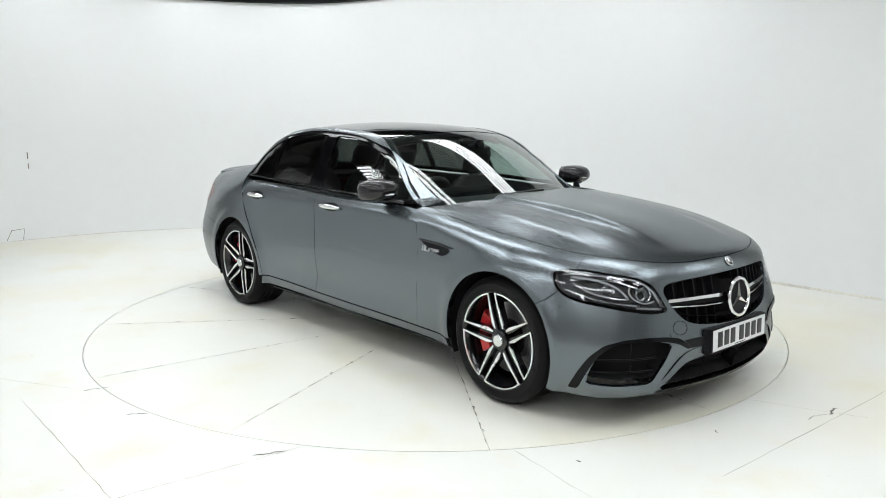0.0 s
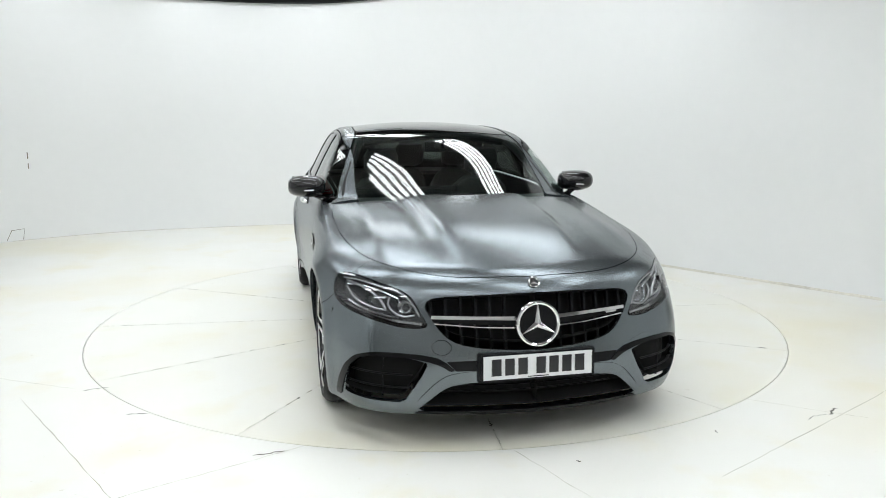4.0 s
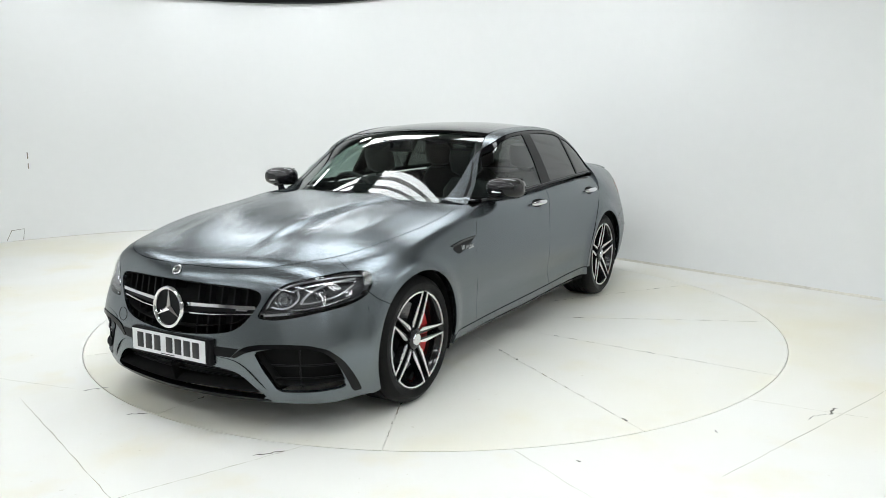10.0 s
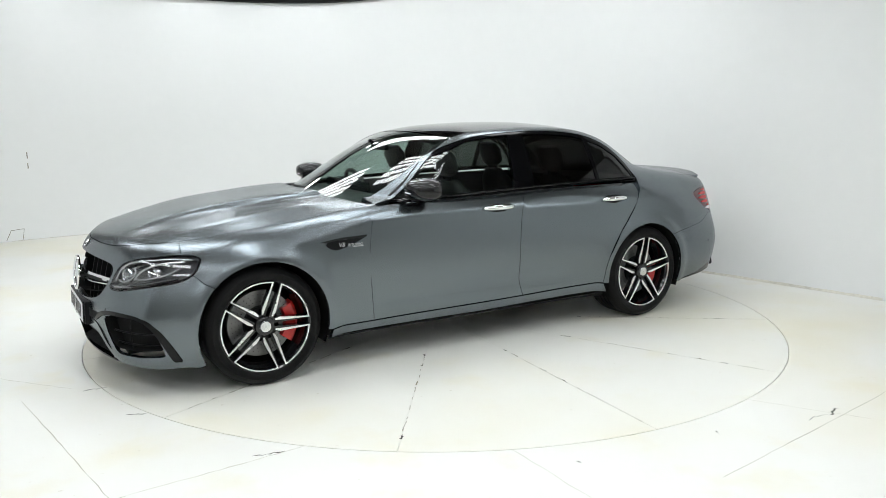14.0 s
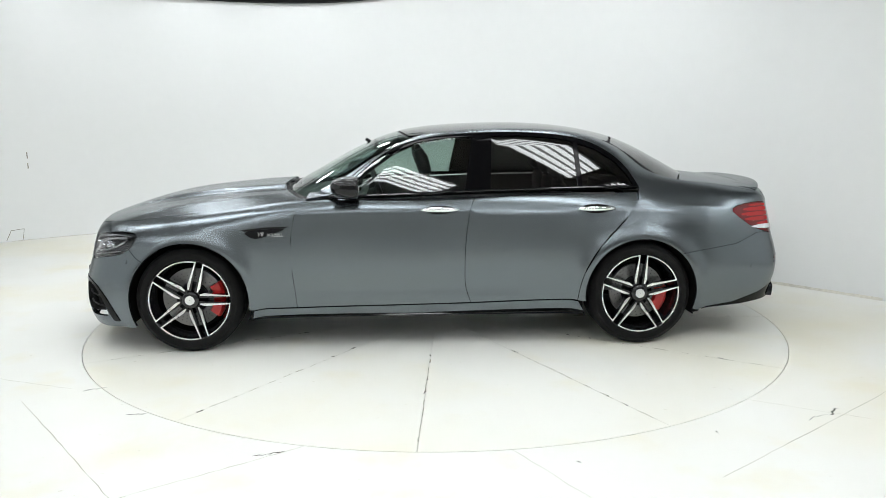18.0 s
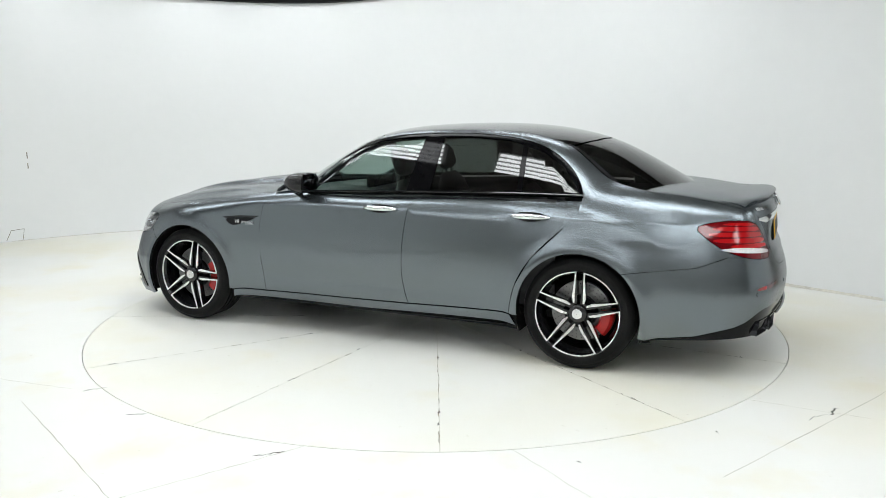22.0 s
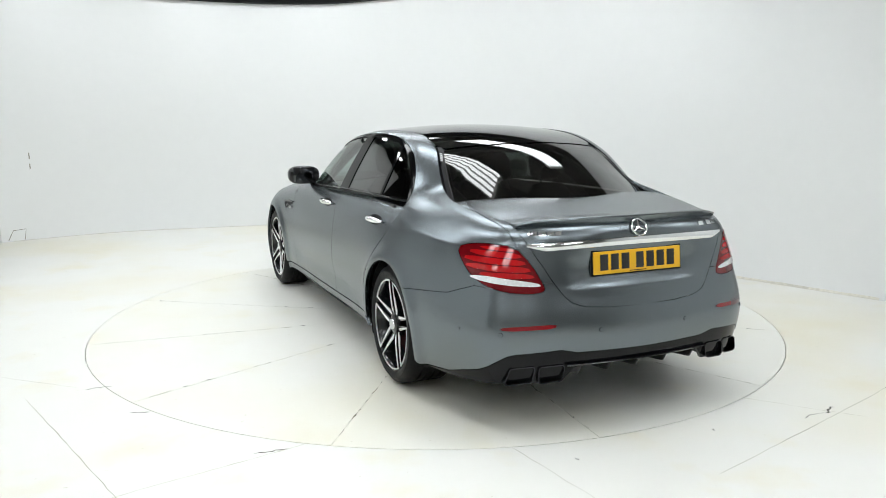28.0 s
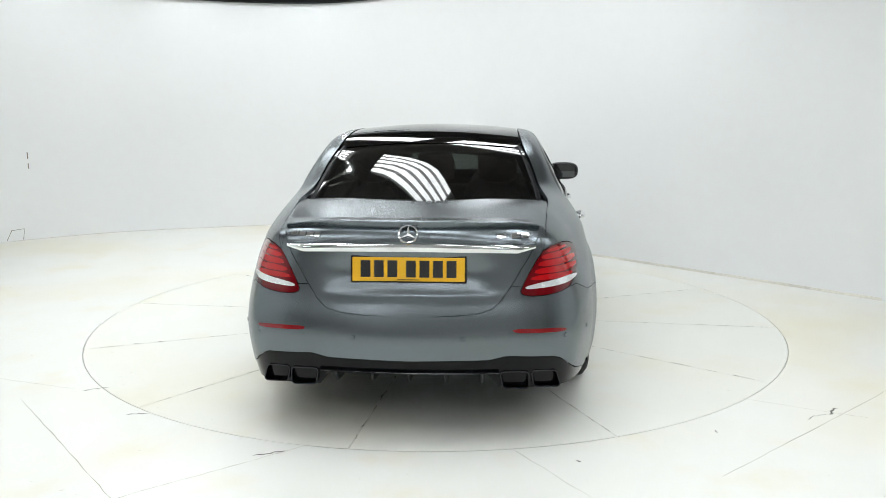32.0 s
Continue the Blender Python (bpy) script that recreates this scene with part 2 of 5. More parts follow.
def build_floor_marks(g):
    """Seams and cracks in the fixed floor round the turntable."""
    for k, (a, b, w) in enumerate((((-2.25, -1.80), (-1.20, -3.06), 0.004), ((-0.62, -2.41), (-1.50, -3.06), 0.004), ((1.66, -1.83), (2.2, -2.12), 0.003),
                                   ((2.75, -1.52), (1.22, -2.75), 0.004), ((-2.05, -1.62), (-2.6, -1.42), 0.003), ((0.35, -2.47), (0.9, -3.4), 0.003))):
        ms = Mesh()
        streak(ms, a, b, w, 0.0015, k, 0.004, 24)
        part("floor_seam", ms, SEAMLIGHT, g, smooth=0)
    for k, (a, b, w) in enumerate((((-0.84, -2.52), (-0.70, -2.465), 0.008), ((2.01, -2.06), (2.10, -1.985), 0.012), ((1.88, -2.14), (2.0, -2.05), 0.006), ((-1.98, -1.66), (-1.86, -1.60), 0.007),
                                   ((0.62, -2.60), (0.64, -2.60), 0.009), ((1.35, -2.28), (1.365, -2.265), 0.008), ((-1.6, -2.02), (-1.5, -1.99), 0.008))):
        ms = Mesh()
        streak(ms, a, b, w, 0.003, 50 + k, 0.01, 9)
        part("floor_crack", ms, CRACKDARK, g, smooth=0)


def build_turntable():
    """Round platform of twelve painted sectors, flush with the floor."""
    e = hold("turntable")
    tagged(e, "round white-painted turntable of twelve sectors, flush with the floor", "turntable")
    for k in range(12):
        a0, a1 = radians(25 + 30 * k), radians(55 + 30 * k)
        ms = Mesh()
        n = 16
        gap = 0.0007
        mid = (a0 + a1) / 2
        c = Vector((math.cos(mid), math.sin(mid), 0)) * (gap / math.sin(radians(15)))
        pts = [c] + [c + Vector((math.cos(a), math.sin(a), 0)) * (R_TABLE - 0.002) for a in np.linspace(a0 + 0.0003, a1 - 0.0003, n)]
        m = len(pts)
        vs = [(p.x, p.y, 0.0) for p in pts] + [(p.x, p.y, -0.03) for p in pts]
        fs = [tuple(range(m))] + [(i, i + m, (i + 1) % m + m, (i + 1) % m) for i in range(m)]
        ms.add(vs, fs)
        part("sector", ms, TABLE, e, smooth=0)
    part("base_disc", Mesh().lathe([(0.01, -0.035), (R_TABLE - 0.01, -0.035), (R_TABLE - 0.01, -0.1)], 72, "z"), SEAMLIGHT, e)
    # worn dashes and chipped spots along the seams
    rnd = random.Random(4)
    for k in range(12):
        a = radians(25 + 30 * k)
        u = Vector((math.cos(a), math.sin(a)))
        r0 = 0.95 + 0.2 * rnd.random()
        ms = Mesh()
        while r0 < 2.36:
            ln = rnd.uniform(0.03, 0.16)
            streak(ms, tuple(u * r0), tuple(u * min(r0 + ln, 2.42)), rnd.uniform(0.003, 0.007), 0.0015, k * 31 + int(r0 * 100), 0.003, 5)
            r0 += ln + rnd.uniform(0.01, 0.09)
        tagged(part("worn_seam", ms, SEAMWORN, e, smooth=0), kind="stuff")
        for j in range(3):
            r0 = (1.0 + 0.1 * rnd.random()) if j == 0 else rnd.uniform(1.2, 2.35)
            ln = rnd.uniform(0.015, 0.06)
            ms = Mesh()
            streak(ms, tuple(u * r0), tuple(u * (r0 + ln)), rnd.uniform(0.004, 0.013), 0.003, k * 9 + j, 0.006, 6)
            part("chip", ms, CRACKDARK, e, smooth=0)
    return e


def build_wall():
    """The curved white backdrop wall with a soft cove at its foot."""
    ms = Mesh()
    n = 120
    prof = [(0.0, 0.012, 0.0), (0.0, 0.004, 0.004), (0.0, 0.0, 0.012), (0, 0, 1.2), (0, 0, 3.3), (0, -0.12, 3.3), (0, -0.12, 0.0)]
    q = len(prof)
    vs = []
    for i in range(n + 1):
        t = 10 * i / n
        p = Vector((float(WALL_X(t)), float(WALL_Y(t)), 0))
        d = Vector((float(WALL_X(t + 0.02) - WALL_X(t - 0.02)), float(WALL_Y(t + 0.02) - WALL_Y(t - 0.02)), 0)).normalized()
        inn = Vector((d.y, -d.x, 0))
        vs += [(p + inn * o + Vector((0, 0, z))) for _, o, z in prof]
    fs = [(i * q + j, i * q + (j + 1) % q, (i + 1) * q + (j + 1) % q, (i + 1) * q + j) for i in range(n) for j in range(q)]
    fs += [tuple(range(q)), tuple(n * q + j for j in range(q))]
    ms.add(vs, fs)
    w = part("wall_backdrop", ms, WALLWHITE, None, "curved white painted backdrop wall, scuffed near its end", smooth=50)
    tagged(w, category="wall", kind="structure")
    # dirt line along the foot, its colour also standing in for the shadow there
    ms, vs, n = Mesh(), [], 160
    rnd = random.Random(8)
    for i in range(n + 1):
        t = 0.1 + 9.85 * i / n
        p = Vector((float(WALL_X(t)), float(WALL_Y(t)), 0))
        d = Vector((float(WALL_X(t + 0.02) - WALL_X(t - 0.02)), float(WALL_Y(t + 0.02) - WALL_Y(t - 0.02)), 0)).normalized()
        inn = Vector((d.y, -d.x, 0))
        k = float(ramp(t, 4.5, 7.5))
        h = 0.003 + 0.005 * k * rnd.uniform(0.6, 1.4)
        vs += [p + inn * (0.016 + 0.008 * k) + Vector((0, 0, 0.002)), p + inn * 0.013 + Vector((0, 0, h * 0.6)), p + inn * 0.004 + Vector((0, 0, h + 0.010 * k + 0.003))]
    ms.add(vs, [(i * 3 + j, i * 3 + j + 1, (i + 1) * 3 + j + 1, (i + 1) * 3 + j) for i in range(n) for j in range(2)])
    part("foot_seam", ms, FOOT_DIRT_SHADE, w, "thin yellowed line of dirt and painted shadow at the wall's foot", smooth=50)
    # scratch and broken foot near the open end
    ms = Mesh()
    p = Vector((float(WALL_X(0.28)), float(WALL_Y(0.28)), 0)) + Vector((0.010, -0.012, 0))
    for z0, z1, dx in ((0.98, 1.06, 0.0), (0.86, 0.93, 0.0), (0.55, 0.62, -0.03)):
        ms.add([p + Vector((dx, 0, z0)), p + Vector((dx + 0.01, 0.006, z0 + 0.01)), p + Vector((dx + 0.008, 0.005, z1)), p + Vector((dx - 0.002, 0, z1))], [(0, 1, 2, 3)])
    part("scratch", ms, SEAMDARK, w, smooth=0)
    p = Vector((float(WALL_X(0.05)), float(WALL_Y(0.05)), 0)) + Vector((0.03, -0.035, 0))
    ms = Mesh()
    ms.tube([p + Vector((0, 0, 0.02)), p + Vector((0.05, 0.03, 0.14)), p + Vector((0.16, 0.12, 0.15)), p + Vector((0.14, 0.11, 0.02))], 0.004, 5)
    part("broken_edge", ms, SEAMDARK, w, smooth=0)
    return w


def build_hall():
    """The dark hall that holds the studio, behind and above the camera."""
    hall = mat("hall_wall", (0.42, 0.415, 0.40), 0.85, vary=0.1, scale=1.2)
    roof = mat("hall_roof", (0.33, 0.315, 0.30), 0.85, vary=0.2, scale=1.5)
    for nm, c, s in (("wall_south", (0, -9.6, 2.75), (19.6, 0.2, 5.5)), ("wall_north", (0, 9.6, 2.75), (19.6, 0.2, 5.5)), ("wall_east", (9.6, 0, 2.75), (0.2, 19.0, 5.5)), ("wall_west", (-9.6, 0, 2.75), (0.2, 19.0, 5.5))):
        tagged(part(nm, Mesh().box(c, s), hall, None, "plain pale hall wall behind the studio", smooth=0), category="wall", kind="structure")
    # unseen white side walls beyond the backdrop's ends, added to close the studio and brighten the car's flanks
    for nm, a, b in (("wall_side_west", Vector((-6.2, 3.0, 0)), Vector((-6.8, -6.8, 0))), ("wall_side_east", Vector((4.6, 0.3, 0)), Vector((7.2, -6.8, 0)))):
        d = b - a
        m = Matrix.Translation((a + b) / 2) @ Matrix.Rotation(math.atan2(d.y, d.x), 4, "Z")
        tagged(part(nm, Mesh().box((0, 0, 1.65), (d.length, 0.12, 3.3), m), WALLWHITE, None, "plain white side wall, unseen, added to brighten the car's flanks", smooth=0), category="wall", kind="structure")
    ms = Mesh().box((0, 0, 5.6), (19.6, 19.6, 0.2))
    for k in range(-4, 5):
        ms.box((0, k * 2.0, 5.35), (19.0, 0.16, 0.3))
    tagged(part("ceiling", ms, roof, None, "dark hall ceiling with beams", smooth=0), category="ceiling", kind="structure")


TUBE = mat("lit_tube", (1, 1, 1), 0.5, vary=0.0, emit=(0.96, 1.0, 1.025), power=10.7)
LAMPDISC = mat("lit_lamp_face", (1, 1, 1), 0.5, vary=0.0, emit=(0.96, 1.0, 1.025), power=32.0)
HOUSING = mat("lamp_housing", (0.35, 0.35, 0.34), 0.5, vary=0.1)


def build_lights():
    """Fluorescent banks over the turntable, more of them added as unseen fill, and round lamps along the backdrop."""
    bank = hold("fluorescent_bank")
    tagged(bank, "hanging bank of five lit fluorescent tubes in a grey tray, repeated as fill light", "ceiling light", "fluorescent banks")
    part("tray", Mesh().box((0, 0, 0.05), (2.0, 0.62, 0.05), bevel=0.01), HOUSING, bank)
    for x in (-0.8, 0.8):
        part("hanger", Mesh().tube([(x, 0, 0.07), (x, 0, 5.5 - 3.5)], 0.008, 6), HOUSING, bank)
    for k in range(5):
        part("tube", Mesh().tube([(-0.95, -0.24 + 0.12 * k, 0.0), (0.95, -0.24 + 0.12 * k, 0.0)], 0.038, 6, flat=0.5), TUBE, bank)
    # (-4.3, 0.3) and all from (-2.5, -4.4) on are added only as fill light
    rows = [(x, y, 3.5, -42) for x, y in ((-0.5, -0.15), (-2.45, 1.6), (1.45, -1.95), (1.0, 1.15), (-0.95, 2.85), (-4.3, 0.3), (-0.4, -2.75), (-2.35, -1.0), (1.55, -4.5), (-2.5, -4.4), (-0.5, -6.2), (3.5, -3.4), (1.5, -7.4), (-2.6, -7.6), (4.2, -6.0), (-4.6, -3.2), (5.4, -2.2), (-5.6, -6.0))]
    for k, (x, y, z, a) in enumerate(rows):
        m = pose(x, y, z, 0, 0, a)
        if k:
            copy_thing(bank, m)
        else:
            bank.matrix_basis = m
    lamp = hold("round_lamp")
    tagged(lamp, "round lit ceiling lamp in a grey rim", "ceiling light", "round lamps")
    part("rim", Mesh().lathe([(0.17, 0.0), (0.19, 0.0), (0.2, 0.03), (0.2, 0.09), (0.01, 0.12)], 28, "z"), HOUSING, lamp)
    part("face", Mesh().lathe([(0.005, 0.012), (0.17, 0.012)], 28, "z"), LAMPDISC, lamp)
    part("stem", Mesh().tube([(0, 0, 0.1), (0, 0, 2.15)], 0.012, 6), HOUSING, lamp)
    spots = ((-4.25, 3.3), (-3.0, 3.9), (-1.7, 4.1))
    for k, (x, y) in enumerate(spots):
        m = pose(x, y, 3.35)
        if k:
            copy_thing(lamp, m)
        else:
            lamp.matrix_basis = m
    # dark curved beam under the roof over the backdrop
    ms = Mesh()
    line = []
    for i in range(13):
        t = 1.5 + 3.53 * i / 12
        d = Vector((float(WALL_X(t + 0.02) - WALL_X(t - 0.02)), float(WALL_Y(t + 0.02) - WALL_Y(t - 0.02)), 0)).normalized()
        line.append(Vector((float(WALL_X(t)), float(WALL_Y(t)), 2.995 - 0.025 * math.sin(math.pi * i / 12))) + Vector((d.y, -d.x, 0)) * 0.05)
    ms.tube(line, 0.045, 8)
    b = part("curved_beam", ms, PLASTIC, None, "thin dark curved beam hanging over the backdrop wall")
    tagged(b, category="beam")
    part("end_cap", Mesh().box(line[-1] + Vector((0.03, -0.03, 0.0)), (0.06, 0.11, 0.11), bevel=0.01), SILVER, b)


ground = build_ground()
build_floor_marks(ground)
turntable = build_turntable()
build_wall()
build_hall()
build_lights()

# ---------------------------------------------------------------- the car's form
# Plan outline of the left half at its widest, from the nose round to the tail.
PLAN = ((2.33, 0), (2.318, 0.2), (2.275, 0.45), (2.20, 0.66), (2.08, 0.81), (1.95, 0.885), (1.78, 0.932), (1.47, 0.953), (1.1, 0.938), (0.7, 0.927), (0.1, 0.922), (-0.5, 0.924), (-1.0, 0.936),
        (-1.47, 0.950), (-1.8, 0.932), (-2.1, 0.886), (-2.3, 0.828), (-2.43, 0.757), (-2.51, 0.635), (-2.555, 0.45), (-2.585, 0.2), (-2.592, 0))
_px, _py = np.array(PLAN).T
_ps = np.concatenate([[0], np.cumsum(np.hypot(np.diff(_px), np.diff(_py)))])
LEN = float(_ps[-1])
_fx, _fy = spline(_ps, _px, 0, 0), spline(_ps, _py, 1, -1)


def plan(s):
    """Point and outward normal of the plan outline; s runs round the left side, negative s round the right."""
    s = np.asarray(s, float)
    s = (s + LEN) % (2 * LEN) - LEN
    sg = np.where(s < 0, -1.0, 1.0)
    a = np.abs(s)
    e = 1e-3
    x, y = _fx(a), _fy(a)
    lo, hi = np.clip(a - e, 0, LEN), np.clip(a + e, 0, LEN)
    tx, ty = _fx(hi) - _fx(lo), _fy(hi) - _fy(lo)
    n = np.hypot(tx, ty)
    return x, y * sg, ty / n, -tx / n * sg


_SS = np.linspace(0, LEN, 500)
_SX, _SY, _SNX, _SNY = plan(_SS)


def s_at_x(x):
    """s where the left flank passes x."""
    k = np.argsort(_SX)
    return float(np.interp(x, _SX[k], _SS[k]))


# How far the flank lies inside the plan outline, by height, at stations along it.
ZK = (0.1, 0.2, 0.3, 0.4, 0.5, 0.6, 0.7, 0.8, 0.9, 1.0, 1.1)
STATIONS = (
    (0.0, (0.09, 0.03, 0.012, 0.008, 0.016, 0.03, 0.05, 0.085, 0.16, 0.28, 0.42)),
    (0.50, (0.09, 0.03, 0.012, 0.01, 0.03, 0.055, 0.08, 0.12, 0.18, 0.28, 0.42)),
    (s_at_x(2.06), (0.07, 0.02, 0.004, 0.0, 0.014, 0.045, 0.08, 0.12, 0.18, 0.28, 0.4)),
    (s_at_x(1.8), (0.05, 0.02, 0.006, 0.0, 0.004, 0.02, 0.045, 0.075, 0.12, 0.2, 0.3)),
    (s_at_x(1.47), (0.05, 0.03, 0.014, 0.004, 0.0, 0.0, 0.008, 0.03, 0.07, 0.15, 0.25)),
    (s_at_x(0.75), (0.085, 0.055, 0.022, 0.012, 0.005, 0.002, 0.005, 0.013, 0.032, 0.072, 0.13)),
    (s_at_x(0.0), (0.085, 0.055, 0.020, 0.011, 0.004, 0.001, 0.005, 0.014, 0.031, 0.064, 0.12)),
    (s_at_x(-0.9), (0.085, 0.055, 0.022, 0.014, 0.006, 0.003, 0.008, 0.020, 0.042, 0.086, 0.15)),
    (s_at_x(-1.47), (0.05, 0.03, 0.014, 0.004, 0.0, 0.002, 0.013, 0.036, 0.075, 0.14, 0.22)),
    (s_at_x(-2.0), (0.08, 0.05, 0.02, 0.006, 0.0, 0.008, 0.026, 0.058, 0.105, 0.17, 0.25)),
    (s_at_x(-2.42), (0.1, 0.06, 0.03, 0.01, 0.0, 0.014, 0.042, 0.070, 0.105, 0.15, 0.22)),
    (LEN - 0.47, (0.1, 0.06, 0.03, 0.01, 0.0, 0.014, 0.045, 0.066, 0.078, 0.10, 0.18)),
    (LEN, (0.1, 0.06, 0.03, 0.01, 0.0, 0.018, 0.055, 0.088, 0.09, 0.088, 0.15)),
)
_ST = np.array([a for a, _ in STATIONS])


def _bend(ys):
    """Second derivatives of the natural spline over ZK, whose steps are all 0.1."""
    n = len(ZK)
    A = np.eye(n)
    r = np.zeros(n)
    for i in range(1, n - 1):
        A[i, i - 1:i + 2] = (0.1, 0.4, 0.1)
        r[i] = 6 * (ys[i + 1] - 2 * ys[i] + ys[i - 1]) / 0.1
    return np.linalg.solve(A, r)


_YV = np.array([v for _, v in STATIONS])
_MV = np.array([_bend(v) for _, v in STATIONS])
WHEEL_X, HUB_Z = 1.4695, 0.340


def inset(s, z, x=None):
    s = np.abs((np.asarray(s, float) + LEN) % (2 * LEN) - LEN)
    s, z = np.broadcast_arrays(s, np.asarray(z, float))
    zz = np.clip(z, ZK[0], ZK[-1])
    q = np.clip(((zz - ZK[0]) * 10).astype(int), 0, len(ZK) - 2)
    ka = (q + 2) * 0.1 - zz
    kb = 0.1 - ka
    ca, cb = ka * (ka * ka / 0.6 - 0.1 / 6), kb * (kb * kb / 0.6 - 0.1 / 6)
    i = np.clip(np.searchsorted(_ST, s) - 1, 0, len(_ST) - 2)
    t = np.clip((s - _ST[i]) / (_ST[i + 1] - _ST[i]), 0, 1)
    top = len(_ST) - 1

    def g(j):
        return _MV[j, q] * ca + _MV[j, q + 1] * cb + _YV[j, q] * (ka * 10) + _YV[j, q + 1] * (kb * 10)
    i0, i1, i2, i3 = np.maximum(i - 1, 0), i, i + 1, np.minimum(i + 2, top)
    g0, g1, g2, g3 = g(i0), g(i1), g(i2), g(i3)
    h = _ST[i2] - _ST[i1]
    m0 = np.where(i > 0, (g2 - g0) / np.maximum(_ST[i2] - _ST[i0], 1e-6), 0) * h
    m1 = np.where(i < top - 1, (g3 - g1) / np.maximum(_ST[i3] - _ST[i1], 1e-6), 0) * h
    v = (2 * t ** 3 - 3 * t ** 2 + 1) * g1 + (t ** 3 - 2 * t ** 2 + t) * m0 + (-2 * t ** 3 + 3 * t ** 2) * g2 + (t ** 3 - t ** 2) * m1
    px = _fx(s)
    # flared arch lips
    for wx in (WHEEL_X, -WHEEL_X):
        r = np.hypot(px - wx, z - HUB_Z)
        v = v - 0.015 * np.exp(-((r - 0.395) / 0.055) ** 2) * np.where(np.abs(px - wx) < 0.6, 1, 0)
    # crease along the flank and a hollow above the sill
    w = ramp(px, -2.3, -1.9) * (1 - ramp(px, 1.0, 1.7))
    v = v - w * 0.010 * np.exp(-np.sqrt((z - 0.905) ** 2 + 0.005 ** 2) / 0.03)
    w = ramp(px, -1.0, -0.6) * (1 - ramp(px, 0.6, 0.95))
    v = v + w * 0.010 * np.exp(-((z - 0.40) / 0.07) ** 2)
    # hollow round the rear plate with a ledge under it
    w = 1 - ramp(LEN - s, 0.28, 0.47)
    v = v + w * (0.012 * np.exp(-((z - 0.80) / 0.05) ** 2) - 0.006 * np.exp(-((z - 0.705) / 0.018) ** 2))
    return v


DECK = spline((2.36, 2.28, 2.22, 2.12, 1.9, 1.6, 1.3, 1.0, 0.6, 0.0, -0.7, -1.3, -1.8, -2.1, -2.3, -2.42, -2.5, -2.6),
              (0.69, 0.765, 0.802, 0.842, 0.908, 0.962, 0.995, 1.017, 1.02, 1.015, 1.04, 1.066, 1.092, 1.070, 1.047, 1.034, 1.018, 0.972))
DROOP = spline((2.4, 2.1, 1.8, 1.5, 1.2, 0.9, 0.6, 0.0, -0.9, -1.4, -1.9, -2.3, -2.6), (0.02, 0.045, 0.085, 0.105, 0.105, 0.075, 0.04, 0.025, 0.03, 0.05, 0.065, 0.085, 0.1))
KAPPA = spline((0, 0.2, 0.45, 0.66, 0.81, 1.0), (0, 0.012, 0.06, 0.15, 0.28, 0.5), 0)
KAPPA_R = spline((0, 0.2, 0.45, 0.64, 0.77, 1.0), (0, 0.008, 0.04, 0.09, 0.16, 0.4), 0)


def cap(x, y):
    """Height of the upper surfaces: bonnet, belt, boot."""
    a = np.abs(y)
    xe = x + KAPPA(a) * ramp(x, 1.2, 2.0) - KAPPA_R(a) * (1 - ramp(x, -2.4, -1.9))
    z = DECK(xe) - DROOP(x) * (a / 0.86) ** 3
    # twin ridges of the bonnet, fading towards the nose
    full = 1 - ramp(x, 1.55, 2.15)
    yr = 0.36 - 0.05 * (x - 0.9)
    full = full * ramp(x, 0.3, 0.7)
    z = z + full * 0.019 * (1 - ramp(a, yr - 0.025, yr + 0.035)) - full * 0.007 * np.exp(-((a - yr - 0.07) / 0.05) ** 2)
    z = z - full * 0.007 * np.exp(-((a / 0.17) ** 2))
    yo = 0.62 + 0.03 * (x - 1.2)
    z = z + full * ramp(x, 0.8, 1.2) * 0.007 * np.exp(-((a - yo) / 0.055) ** 2)
    return z


def smax(a, b, k):
    h = np.maximum(k - np.abs(a - b), 0) / k
    return np.maximum(a, b) + h * h * k / 4


def smin(a, b, k):
    return -smax(-a, -b, k)


def f_body(s, d, x, y, z):
    return smax(inset(s, z) - d, z - cap(x, y), 0.07)


ROOFLINE = spline((1.6, 1.15, 0.98, 0.87, 0.69, 0.49, 0.32, 0.19, 0.02, -0.275, -0.69, -1.03, -1.316, -1.52, -1.77, -1.94, -2.1, -2.3, -2.7),
                  (0.58, 0.86, 0.965, 1.03, 1.133, 1.245, 1.328, 1.378, 1.418, 1.447, 1.457, 1.438, 1.390, 1.328, 1.206, 1.113, 1.022, 0.90, 0.64))
BELT_Y = spline((1.1, 0.75, 0.4, 0.0, -0.6, -1.1, -1.47, -1.9, -2.3), (0.72, 0.80, 0.842, 0.858, 0.858, 0.84, 0.805, 0.735, 0.65))


def f_upper(x, y, z):
    a = np.abs(y)
    w = np.maximum(z - 1.0, -0.05)
    side = BELT_Y(x) - 0.44 * w - 0.26 * w * np.abs(w)
    side = side + 0.014 * (1 - ramp(x, -1.95, -1.05)) * np.exp(-np.maximum(w, 0) / 0.12)
    xe = x + 0.24 * (a / 0.73) ** 2 * ramp(x, -0.5, 0.5) - 0.30 * (a / 0.7) ** 2 * (1 - ramp(x, -1.6, -0.9))
    top = ROOFLINE(xe) - 0.045 * (a / 0.6) ** 2
    k = 0.05 + 0.10 * (1 - ramp(x, -1.7, -1.0))
    return np.maximum(smax(a - side, z - top, k), 0.9 - z)


def f_all(s, d, x, y, z):
    k = 0.015 + 0.17 * (1 - ramp(x, -1.95, -1.05)) * ramp(x, -2.5, -1.9)
    return smin(f_body(s, d, x, y, z), f_upper(x, y, z), k)


VS, ZA, DA = 0.42, 0.6, 0.35


